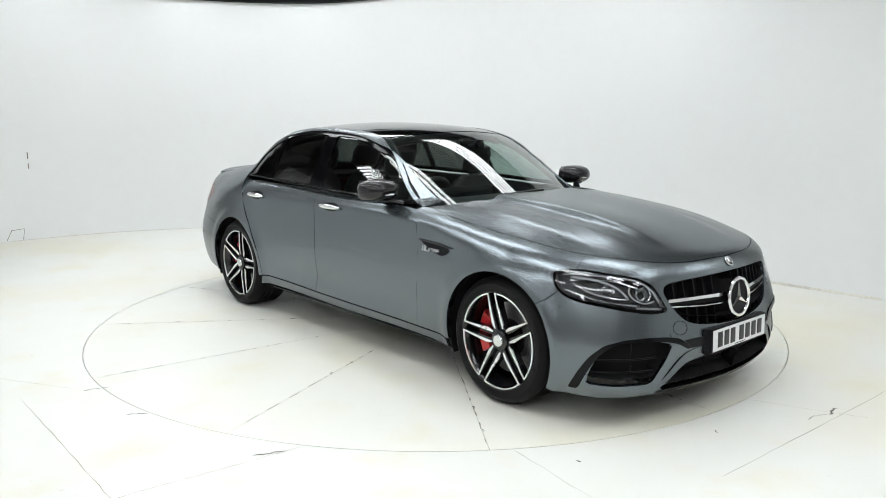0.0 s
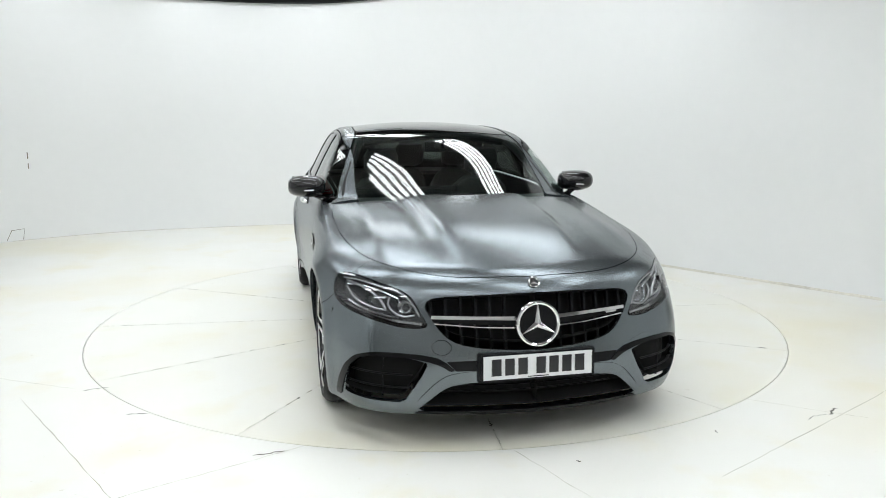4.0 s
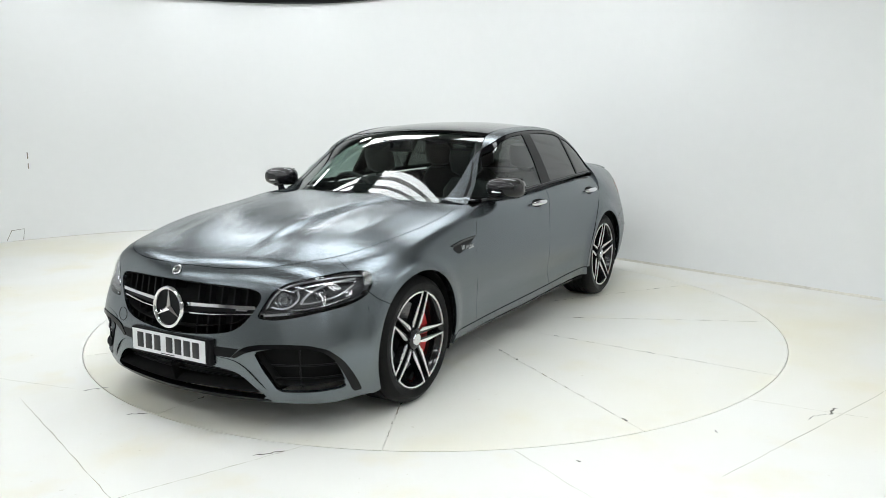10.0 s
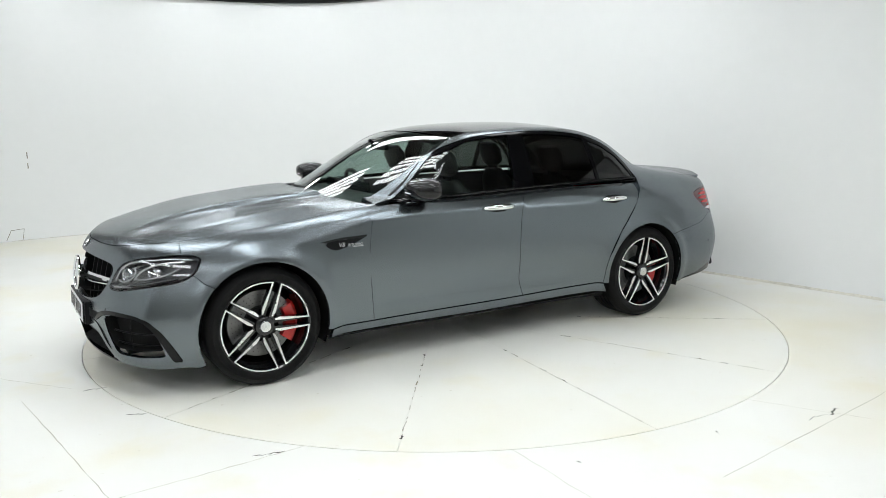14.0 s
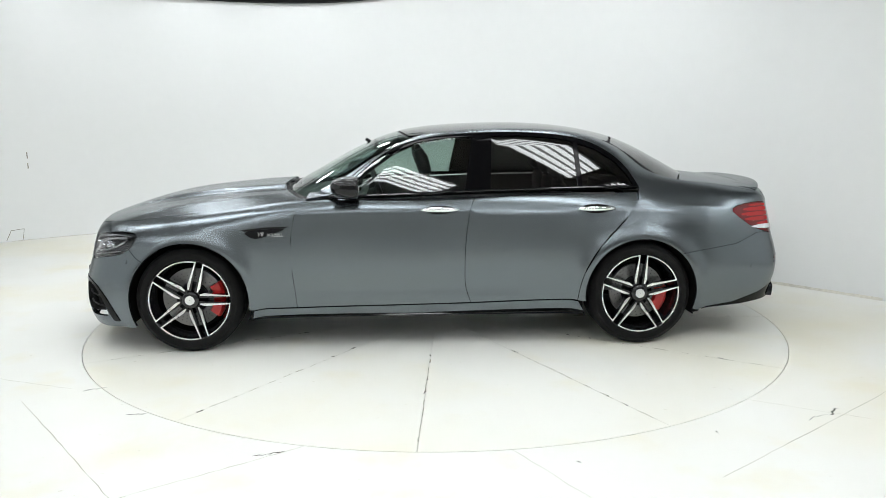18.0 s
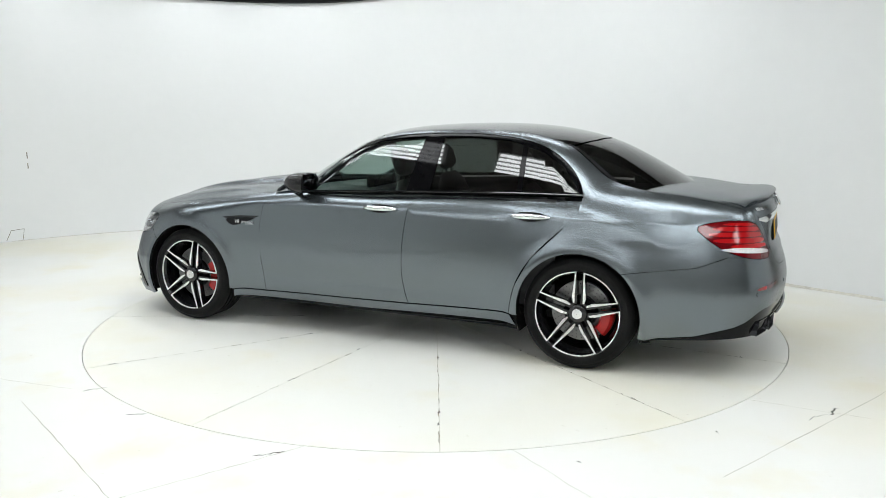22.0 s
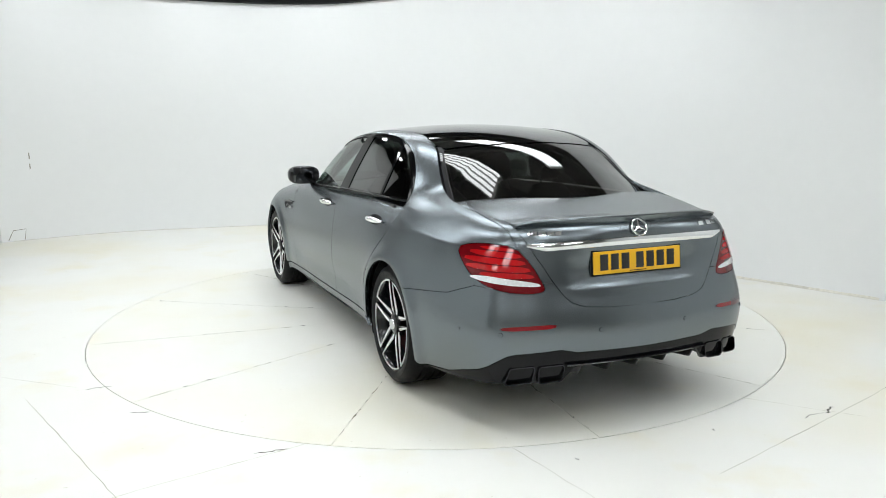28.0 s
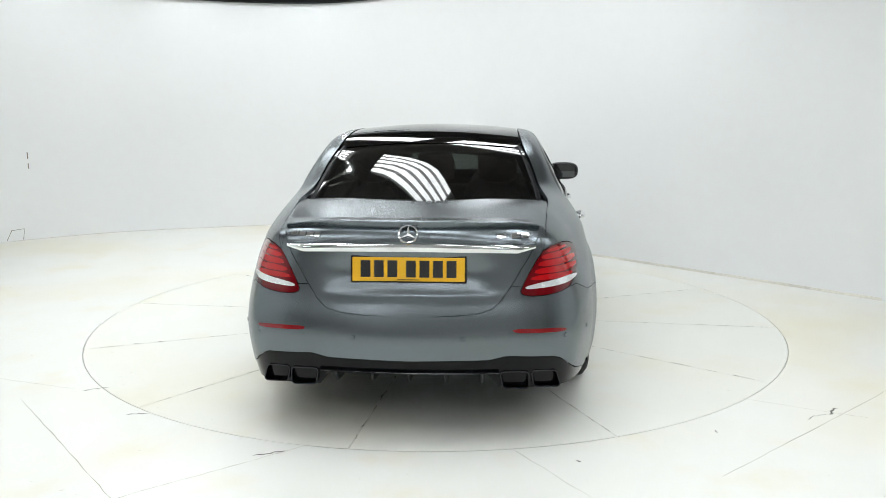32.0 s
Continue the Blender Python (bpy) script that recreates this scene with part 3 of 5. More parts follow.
def m_shell(u, v, lift=0.0, fn=f_all):
    """The body shell by place along the plan outline (u) and lift angle (v)."""
    px, py, nx, ny = plan(u)
    c, sn = np.cos(v / VS), np.sin(v / VS)
    lo, hi = np.full(np.shape(u), 0.03), np.full(np.shape(u), 0.03)
    done = np.zeros(np.shape(u), bool)

    def val(r):
        d, z = DA - r * c, ZA + r * sn
        return fn(u, d, px - nx * d, py - ny * d, z)
    for r in np.linspace(0.08, 1.30, 13):
        rr = np.full(np.shape(u), r)
        out = val(rr) > 0
        hi = np.where(~done & out, r, hi)
        done |= out
        lo = np.where(~done, r, lo)
    hi = np.maximum(hi, lo)
    for _ in range(16):
        m = (lo + hi) / 2
        out = val(m) > 0
        hi, lo = np.where(out, m, hi), np.where(out, lo, m)
    r = (lo + hi) / 2 + lift
    d = DA - r * c
    return np.stack([px - nx * d, py - ny * d, ZA + r * sn], -1)


def m_body(u, v, lift=0.0):
    return m_shell(u, v, lift, f_body)


def near_s(x, y):
    a = np.abs(y)
    k = np.argmin((x[..., None] - _SX) ** 2 + (a[..., None] - _SY) ** 2, -1)
    d = -((x - _SX[k]) * _SNX[k] + (a - _SY[k]) * _SNY[k])
    t = (x - _SX[k]) * -_SNY[k] + (a - _SY[k]) * _SNX[k]
    return _SS[k] + t, d


def m_deck(u, v, lift=0.0):
    """Upper surface of the body over (x, y)."""
    s, d = near_s(u, v)
    lo, hi = np.full(np.shape(u), 0.4), np.full(np.shape(u), 1.3)
    for _ in range(21):
        m = (lo + hi) / 2
        out = f_body(s, d, u, v, m) > 0
        hi, lo = np.where(out, m, hi), np.where(out, lo, m)
    return np.stack([u, v, (lo + hi) / 2 + lift], -1)


def m_roof(u, v, lift=0.0):
    """Upper surface of the cabin over (x, y)."""
    lo, hi = np.full(np.shape(u), 0.7), np.full(np.shape(u), 1.7)
    for _ in range(21):
        m = (lo + hi) / 2
        out = f_upper(u, v, m) > 0
        hi, lo = np.where(out, m, hi), np.where(out, lo, m)
    return np.stack([u, v, (lo + hi) / 2 + lift], -1)


def m_side(sign):
    def f(u, v, lift=0.0):
        lo, hi = np.full(np.shape(u), 0.15), np.full(np.shape(u), 1.2)
        for _ in range(21):
            m = (lo + hi) / 2
            out = f_upper(u, m, v) > 0
            hi, lo = np.where(out, m, hi), np.where(out, lo, m)
        return np.stack([u, sign * ((lo + hi) / 2 + lift), v], -1)
    return f


# Outline points of panels, turned into the shell's own coordinates.
_cache = {}


def _ring(z):
    """The shell at one height all round the left half."""
    z = round(z, 4)
    if z not in _cache:
        lo, hi = np.full(_SS.shape, -0.12), np.full(_SS.shape, 0.33)
        for _ in range(22):
            m = (lo + hi) / 2
            out = f_all(_SS, m, _SX - _SNX * m, _SY - _SNY * m, np.full(_SS.shape, z)) > 0
            lo, hi = np.where(out, m, lo), np.where(out, hi, m)
        d = (lo + hi) / 2
        _cache[z] = (_SX - _SNX * d, _SY - _SNY * d, d)
    return _cache[z]


def _uv(s, d, z):
    return (s, VS * math.atan2(z - ZA, DA - d))


def sp(x, z):
    """On the flank, by x and height."""
    X, Y, d = _ring(z)
    k = np.argsort(X)
    s = float(np.interp(x, X[k], _SS[k]))
    return _uv(s, float(np.interp(s, _SS, d)), z)


def fp(y, z):
    """On the front, by y and height."""
    X, Y, d = _ring(z)
    n = 150
    s = float(np.interp(abs(y), Y[:n], _SS[:n]))
    u, v = _uv(s, float(np.interp(s, _SS, d)), z)
    return (u if y >= 0 else -u, v)


def rp(y, z):
    """On the tail, by y and height; s runs on past the middle."""
    X, Y, d = _ring(z)
    n = 170
    s = float(np.interp(abs(y), Y[::-1][:n], _SS[::-1][:n]))
    u, v = _uv(s, float(np.interp(s, _SS, d)), z)
    return (u if y >= 0 else 2 * LEN - u, v)


def tp(x, y, tail=False):
    """On the bonnet or boot, seen from above."""
    s, d = near_s(np.array([x]), np.array([y]))
    z = float(m_deck(np.array([x]), np.array([y]))[0, 2])
    u, v = _uv(float(s[0]), float(d[0]), z)
    if y < 0:
        u = 2 * LEN - u if tail else -u
    return (u, v)


def dens(poly, step):
    out = []
    for (x0, y0), (x1, y1) in zip(poly, poly[1:] + poly[:1]):
        n = max(1, int(math.hypot(x1 - x0, y1 - y0) / step))
        out += [(x0 + (x1 - x0) * i / n, y0 + (y1 - y0) * i / n) for i in range(n)]
    return out


def soft(poly, times=2, keep=0.25):
    """Cuts the corners of an outline."""
    for _ in range(times):
        q = []
        for (x0, y0), (x1, y1) in zip(poly, poly[1:] + poly[:1]):
            q += [(x0 + (x1 - x0) * keep, y0 + (y1 - y0) * keep), (x1 - (x1 - x0) * keep, y1 - (y1 - y0) * keep)]
        poly = q
    return poly


def curve(pts, n=6):
    """An open smooth line through points."""
    p = np.array(pts, float)
    t = np.concatenate([[0], np.cumsum(np.hypot(*np.diff(p, axis=0).T))])
    fx, fy = spline(t, p[:, 0]), spline(t, p[:, 1])
    k = np.linspace(0, t[-1], (len(pts) - 1) * n + 1)
    return [(float(a), float(b)) for a, b in zip(fx(k), fy(k))]


def area(poly):
    return sum(x0 * y1 - x1 * y0 for (x0, y0), (x1, y1) in zip(poly, poly[1:] + poly[:1])) / 2


def grown(poly, d):
    """The outline moved outwards by d (inwards where negative)."""
    if area(poly) < 0:
        poly = poly[::-1]
    out, n = [], len(poly)
    for i in range(n):
        a, b, c = poly[i - 1], poly[i], poly[(i + 1) % n]
        e0, e1 = Vector((b[0] - a[0], b[1] - a[1])), Vector((c[0] - b[0], c[1] - b[1]))
        if e0.length < 1e-9 or e1.length < 1e-9:
            out.append(b)
            continue
        n0, n1 = Vector((e0.y, -e0.x)).normalized(), Vector((e1.y, -e1.x)).normalized()
        m = n0 + n1
        m = m / max(m.length_squared / 2, 0.35) if m.length > 1e-6 else n0
        out.append((b[0] + m.x * d, b[1] + m.y * d))
    return out


def inside(poly, pts):
    p = np.array(poly)
    x, y = pts[:, 0][:, None], pts[:, 1][:, None]
    x0, y0 = p[:, 0], p[:, 1]
    x1, y1 = np.roll(x0, -1), np.roll(y0, -1)
    c = ((y0 > y) != (y1 > y)) & (x < (x1 - x0) * (y - y0) / np.where(y1 == y0, 1e-12, y1 - y0) + x0)
    return c.sum(1) % 2 == 1


def panel(name, outer, fn, material, parent, holes=(), step=0.04, gap=0.0019, thick=0.02, lift=0.0, flip=None, label="", back=False):
    """A sheet of the shell inside an outline, with cut openings and a turned-in rim. flip: mirrors the outline."""
    if flip is not None:
        outer = [flip(p) for p in outer]
        holes = [[flip(p) for p in h] for h in holes]
    outer = dens(grown(list(outer), -gap), step * 0.5)
    holes = [dens(grown(list(h), gap), step * 0.5) for h in holes]
    loops = [outer] + holes
    P, E = [], []
    for lp in loops:
        o = len(P)
        P += lp
        E += [(o + i, o + (i + 1) % len(lp)) for i in range(len(lp))]
    a = np.array(outer)
    lo, hi = a.min(0), a.max(0)
    nx, ny = max(2, int((hi[0] - lo[0]) / step)), max(2, int((hi[1] - lo[1]) / step))
    gx, gy = np.meshgrid(np.linspace(lo[0], hi[0], nx + 1), np.linspace(lo[1], hi[1], ny + 1))
    g = np.stack([gx.ravel(), gy.ravel()], 1)
    keep = inside(outer, g)
    for h in holes:
        keep &= ~inside(h, g)
    bnd = np.array(P)
    g = g[keep]
    if len(g):
        dd = np.array([np.min((bnd[:, 0] - q[0]) ** 2 + (bnd[:, 1] - q[1]) ** 2) for q in g])
        g = g[dd > (step * 0.35) ** 2]
    res = delaunay_2d_cdt([Vector(p) for p in P] + [Vector(q) for q in g], E, [], 0, 1e-6)
    V = np.array([v[:] for v in res[0]])
    T = np.array(res[2])
    cen = V[T].mean(1)
    ok = inside(outer, cen)
    for h in holes:
        ok &= ~inside(h, cen)
    T = T[ok]
    used = np.unique(T)
    rm = np.full(len(V), -1)
    rm[used] = np.arange(len(used))
    V, T = V[used], rm[T]
    u, v, e = V[:, 0], V[:, 1], 2e-3
    X = fn(u, v, lift)
    N = np.cross(fn(u + e, v) - fn(u - e, v), fn(u, v + e) - fn(u, v - e))
    N /= np.maximum(np.linalg.norm(N, axis=1), 1e-12)[:, None]
    ref = X - np.stack([np.clip(X[:, 0], -1.6, 1.6) * 0.9, 0 * u, np.full(len(u), 0.55)], 1)
    N *= np.where((N * ref).sum(1) < 0, -1, 1)[:, None]
    fn_ = np.cross(X[T[:, 1]] - X[T[:, 0]], X[T[:, 2]] - X[T[:, 0]])
    sw = (fn_ * N[T].mean(1)).sum(1) < 0
    T[sw] = T[sw][:, ::-1]
    cnt = {}
    for t in T.tolist():
        for i in range(3):
            q = (t[i], t[(i + 1) % 3])
            cnt[q] = cnt.get(q, 0) + 1
    rim = [q for q in cnt if (q[1], q[0]) not in cnt]
    ids = sorted({i for q in rim for i in q})
    at = {i: len(X) + 2 * j for j, i in enumerate(ids)}
    Vs, Ns, Fs = X.tolist(), N.tolist(), T.tolist()
    for i in ids:
        Vs += [X[i].tolist(), (X[i] - N[i] * thick).tolist()]
        Ns += [N[i].tolist(), N[i].tolist()]
    side = []
    for i, j in rim:
        side.append((at[j], at[i], at[i] + 1, at[j] + 1))
    me = bpy.data.meshes.new(name)
    me.from_pydata(Vs, [], Fs + side)
    me.update()
    for p in me.polygons:
        p.use_smooth = True
    # true normals on the skin, flat ones on the rim
    nl = []
    nf = len(Fs)
    for p in me.polygons:
        for li in p.loop_indices:
            nl.append(Ns[me.loops[li].vertex_index] if p.index < nf else p.normal[:])
    me.normals_split_custom_set(nl)
    me.materials.append(material)
    ob = new(name, me)
    ob.parent = parent
    return tagged(ob, label)


MIR = lambda p: (-p[0], p[1])          # to the other flank, on the front half's coordinate
TAILMIR = lambda p: (2 * LEN - p[0], p[1])

# ---------------------------------------------------------------- the car
car = hold("car")
tagged(car, "satin grey four-door saloon with black trim and large two-tone wheels", "car")


def arc(wx, r, a0, a1, n=18):
    return [sp(wx + r * math.cos(radians(a)), HUB_Z + r * math.sin(radians(a))) for a in np.linspace(a0, a1, n)]


def sp3(x, y, z):
    s, d = near_s(np.array([float(x)]), np.array([float(y)]))
    return _uv(float(s[0]), float(d[0]), z)


def roof_pt(x, y):
    return sp3(x, y, float(m_roof(np.array([float(x)]), np.array([float(y)]))[0, 2]))


def all_pt(x, y):
    """On the whole shell seen from above."""
    s, d = near_s(np.array([float(x)]), np.array([float(y)]))
    lo, hi = 0.6, 1.7
    for _ in range(22):
        m = (lo + hi) / 2
        if f_all(s, d, np.array([float(x)]), np.array([float(y)]), np.array([m]))[0] > 0:
            hi = m
        else:
            lo = m
    return _uv(float(s[0]), float(d[0]), lo)


def side_pt(x, z):
    return sp3(x, float(m_side(1)(np.array([float(x)]), np.array([float(z)]))[0, 1]), z)


def both(half, mir=MIR):
    """Closes a left half outline, from middle top to middle bottom, with its mirror image."""
    return half + [mir(p) for p in reversed(half)]


R_ARCH_F, R_ARCH_R = 0.378, 0.372
SHUT = curve(((2.224, 0.0), (2.208, 0.17), (2.15, 0.40), (2.07, 0.545), (1.93, 0.66), (1.72, 0.748), (1.45, 0.795), (1.12, 0.808), (0.92, 0.80), (0.76, 0.775)), 5)
LAMP_F = soft([fp(0.852, 0.757), fp(0.815, 0.774), fp(0.751, 0.774), fp(0.667, 0.755), fp(0.595, 0.733), fp(0.555, 0.707), fp(0.53, 0.668), fp(0.508, 0.62), fp(0.485, 0.576), fp(0.535, 0.568), fp(0.597, 0.570), fp(0.685, 0.588), fp(0.775, 0.610), fp(0.834, 0.625), fp(0.868, 0.65), fp(0.876, 0.69), fp(0.866, 0.73)], 1)
LAMP_R = soft([sp(-2.10, 0.884), sp(-2.18, 0.912), rp(0.70, 0.926), rp(0.628, 0.922), rp(0.567, 0.841), rp(0.512, 0.733), rp(0.52, 0.708), rp(0.583, 0.700), rp(0.685, 0.708), rp(0.748, 0.726), sp(-2.266, 0.761), sp(-2.172, 0.822)], 1)
GRILLE = soft(both([fp(0, 0.724), fp(0.2, 0.720), fp(0.42, 0.708), fp(0.48, 0.696), fp(0.497, 0.668), fp(0.488, 0.64), fp(0.446, 0.571), fp(0.406, 0.528), fp(0.36, 0.503), fp(0.28, 0.486), fp(0.14, 0.474), fp(0, 0.468)]), 1)
MOUTH = soft([fp(0.495, 0.414), fp(0.575, 0.436), fp(0.735, 0.440), fp(0.79, 0.42), fp(0.825, 0.38), fp(0.845, 0.29), fp(0.846, 0.236), fp(0.75, 0.226), fp(0.60, 0.228), fp(0.535, 0.335)], 1, 0.12)
FRAME = soft([fp(0.372, 0.386), fp(0.416, 0.426), fp(0.453, 0.446), fp(0.522, 0.459), fp(0.63, 0.466), fp(0.736, 0.461), fp(0.806, 0.436), fp(0.85, 0.377), fp(0.875, 0.28), fp(0.880, 0.205), fp(0.858, 0.205), fp(0.85, 0.29), fp(0.824, 0.381), fp(0.788, 0.423), fp(0.735, 0.442), fp(0.573, 0.440), fp(0.492, 0.424), fp(0.443, 0.408), fp(0.396, 0.380)], 1, 0.15)
LOWER = soft(both([fp(0, 0.330), fp(0.27, 0.325), fp(0.378, 0.312), fp(0.428, 0.290), fp(0.482, 0.242), fp(0.545, 0.180), fp(0.39, 0.180), fp(0, 0.176)]), 1)

# front bumper
CUT_AT = next(i for i, q in enumerate(SHUT) if q[0] < 1.90)
half = [tp(x, y) for x, y in SHUT[:CUT_AT + 1]]
half += [fp(0.79, 0.772), fp(0.85, 0.70), sp(1.80, 0.628)] + arc(WHEEL_X, R_ARCH_F, 43, -26) + [sp(1.85, 0.162), fp(0.80, 0.155), fp(0.58, 0.158), fp(0.3, 0.160), fp(0, 0.160)]
bumper_f = panel("front_bumper", both(half), m_body, PAINT, car, [GRILLE, LAMP_F, [MIR(p) for p in LAMP_F], MOUTH, [MIR(p) for p in MOUTH], LOWER], step=0.028)
panel("grille_backing", grown(GRILLE, 0.006), m_body, DARK, bumper_f, lift=-0.085, step=0.05, thick=-0.07)
panel("lower_backing", grown(LOWER, 0.006), m_body, DARK, bumper_f, lift=-0.09, step=0.05, thick=-0.075)
for fl in (None, MIR):
    panel("intake_backing", grown(MOUTH, 0.006), m_body, DARK, bumper_f, lift=-0.075, step=0.05, flip=fl, thick=-0.06)
    panel("intake_blade", FRAME, m_body, BLADE, bumper_f, lift=0.006, step=0.025, flip=fl, thick=0.03, label="gloss black intake blade")
    panel("slot", [fp(0.255, 0.432), fp(0.417, 0.428), fp(0.372, 0.380), fp(0.255, 0.382)], m_body, PLASTIC, bumper_f, lift=0.003, step=0.03, flip=fl)
panel("splitter_lip", both([fp(0, 0.184), fp(0.35, 0.184), fp(0.47, 0.184), fp(0.53, 0.182), fp(0.55, 0.168), fp(0.3, 0.158), fp(0, 0.158)]), m_body, BLADE, bumper_f, lift=0.003, step=0.03, thick=0.03, label="gloss black splitter lip")

# bonnet
BON = SHUT + [(0.80, 0.70), (0.86, 0.55), (0.915, 0.3), (0.93, 0.0)]
bonnet = panel("bonnet", BON[:-1] + [(0.93, 0.0)] + [(x, -y) for x, y in reversed(BON[:-1])][:-1], m_deck, PAINT, car, step=0.028)

# flanks
DLO = [(-1.462, 1.032), (-1.43, 1.109), (-1.335, 1.222), (-1.193, 1.312), (-0.973, 1.371), (-0.68, 1.394), (-0.311, 1.387), (-0.014, 1.350), (0.212, 1.270), (0.443, 1.128), (0.715, 0.972)]
DLO_TOP = curve(DLO, 4)
BELT = [(0.715, 0.968), (0.42, 0.988), (0.05, 1.002), (-0.318, 1.016), (-0.38, 1.018), (-0.70, 1.026), (-1.1, 1.032), (-1.462, 1.030)]
DOOR_F = [(0.715, 0.960), (0.79, 0.88), (0.815, 0.73), (0.809, 0.505), (0.787, 0.283)]
DOOR_M = [(-0.378, 1.015), (-0.345, 0.93), (-0.321, 0.813), (-0.305, 0.65), (-0.302, 0.516), (-0.31, 0.40), (-0.343, 0.298)]
DOOR_R = [(-1.458, 1.026), (-1.450, 0.964), (-1.364, 0.848), (-1.19, 0.67), (-1.085, 0.49), (-1.06, 0.40), (-1.045, 0.308)]
WS = [(0.61, 0.742), (0.43, 0.703), (0.305, 0.655), (0.16, 0.603), (0.02, 0.562)]
ROOF_EDGE = [(-0.1, 0.545), (-0.4, 0.532), (-0.8, 0.525), (-1.1, 0.53), (-1.26, 0.545)]
RW = [(-1.34, 0.56), (-1.44, 0.595), (-1.55, 0.625), (-1.67, 0.652), (-1.80, 0.670)]
side = [roof_pt(*p) for p in curve(WS, 4)] + [roof_pt(*p) for p in ROOF_EDGE] + [all_pt(*p) for p in RW]
side += [all_pt(-1.86, 0.668), all_pt(-1.93, 0.662), all_pt(-2.03, 0.648), all_pt(-2.2, 0.64), tp(-2.34, 0.63), tp(-2.42, 0.612), rp(0.598, 0.975), rp(0.576, 0.928), rp(0.515, 0.825), rp(0.470, 0.750)]
side += [rp(0.55, 0.745), rp(0.70, 0.722), sp(-2.29, 0.724), sp(-2.13, 0.664)] + arc(-WHEEL_X, R_ARCH_R, 133, -6, 26)
side += [sp(*p) for p in reversed(DOOR_R[1:])] + [side_pt(*p) for p in DLO_TOP] + [sp3(0.72, 0.80, 0.985)]
QUARTER = side
FENDER = [tp(x, y) for x, y in SHUT[CUT_AT:]] + [sp3(0.72, 0.80, 0.985)] + [sp(*p) for p in DOOR_F] + [sp(1.06, 0.272)] + arc(WHEEL_X, R_ARCH_F, 190, 43, 26) + [sp(1.80, 0.628), fp(0.85, 0.70), fp(0.79, 0.772)]
SILL = [sp(1.062, 0.268), sp(0.787, 0.279), sp(-0.343, 0.294), sp(-1.05, 0.303), sp(-1.09, 0.235), sp(0.0, 0.228), sp(1.075, 0.212)]
BAND = curve(BELT, 3)
bt_f = [sp(*p) for p in BAND if p[0] > -0.37]
bt_r = [sp(*p) for p in BAND if p[0] < -0.385]
sides = {}
for sign, fl in ((1, None), (-1, MIR)):
    panel("fender", FENDER, m_body, PAINT, car, [LAMP_F], step=0.028, flip=fl)
    panel("quarter_panel", QUARTER, m_shell, PAINT, car, [LAMP_R], step=0.03, flip=fl, label="satin grey rear flank with roof rail and pillars")
    panel("side_sill", SILL, m_body, PAINT, car, step=0.03, flip=fl)
    d1 = panel("front_door", [sp(*p) for p in reversed(curve(DOOR_F[1:], 4))] + bt_f + [sp(*p) for p in curve(DOOR_M, 4)], m_body, PAINT, car, step=0.035, flip=fl)
    d2 = panel("rear_door", [sp(*p) for p in reversed(curve(DOOR_M, 4))] + bt_r + [sp(*p) for p in curve(DOOR_R, 4)], m_body, PAINT, car, step=0.035, flip=fl)
    sides[sign] = (d1, d2)

# tail
half = [rp(0, 0.616), rp(0.2, 0.620), rp(0.32, 0.630), rp(0.386, 0.650), rp(0.424, 0.685), rp(0.470, 0.750), rp(0.55, 0.745), rp(0.70, 0.722), sp(-2.29, 0.724), sp(-2.13, 0.664)] + arc(-WHEEL_X, R_ARCH_R, 133, 197)
half += [sp(-1.87, 0.222), sp(-2.13, 0.262), sp(-2.34, 0.322), rp(0.76, 0.350), rp(0.70, 0.408), rp(0.665, 0.420), rp(0.454, 0.434), rp(0.37, 0.415), rp(0.118, 0.411), rp(0, 0.411)]
bumper_r = panel("rear_bumper", both(half, TAILMIR), m_body, PAINT, car, [LAMP_R, [TAILMIR(p) for p in LAMP_R]], step=0.03)
half = [rp(0, 0.409), rp(0.118, 0.409), rp(0.37, 0.413), rp(0.454, 0.432), rp(0.665, 0.418), rp(0.70, 0.406), rp(0.76, 0.348), sp(-2.34, 0.319), sp(-2.13, 0.259), sp(-1.9, 0.222), sp(-2.2, 0.236), rp(0.735, 0.254), rp(0.42, 0.270), rp(0.37, 0.335), rp(0, 0.342)]
diffuser = panel("diffuser", both(half, TAILMIR), m_body, BLADE, car, step=0.03, lift=-0.004, label="black rear diffuser")
half = [tp(-1.92, 0.0, True), tp(-1.90, 0.3, True), tp(-1.82, 0.55, True), tp(-1.79, 0.655, True), tp(-1.86, 0.668, True), tp(-1.93, 0.662, True), tp(-2.03, 0.648, True), tp(-2.2, 0.64, True), tp(-2.34, 0.63, True), tp(-2.42, 0.612, True), rp(0.598, 0.975), rp(0.576, 0.928), rp(0.515, 0.825), rp(0.470, 0.750), rp(0.424, 0.685), rp(0.386, 0.650), rp(0.32, 0.630), rp(0.2, 0.620), rp(0, 0.616)]
boot = panel("boot_lid", both(half, TAILMIR), m_body, PAINT, car, step=0.028)

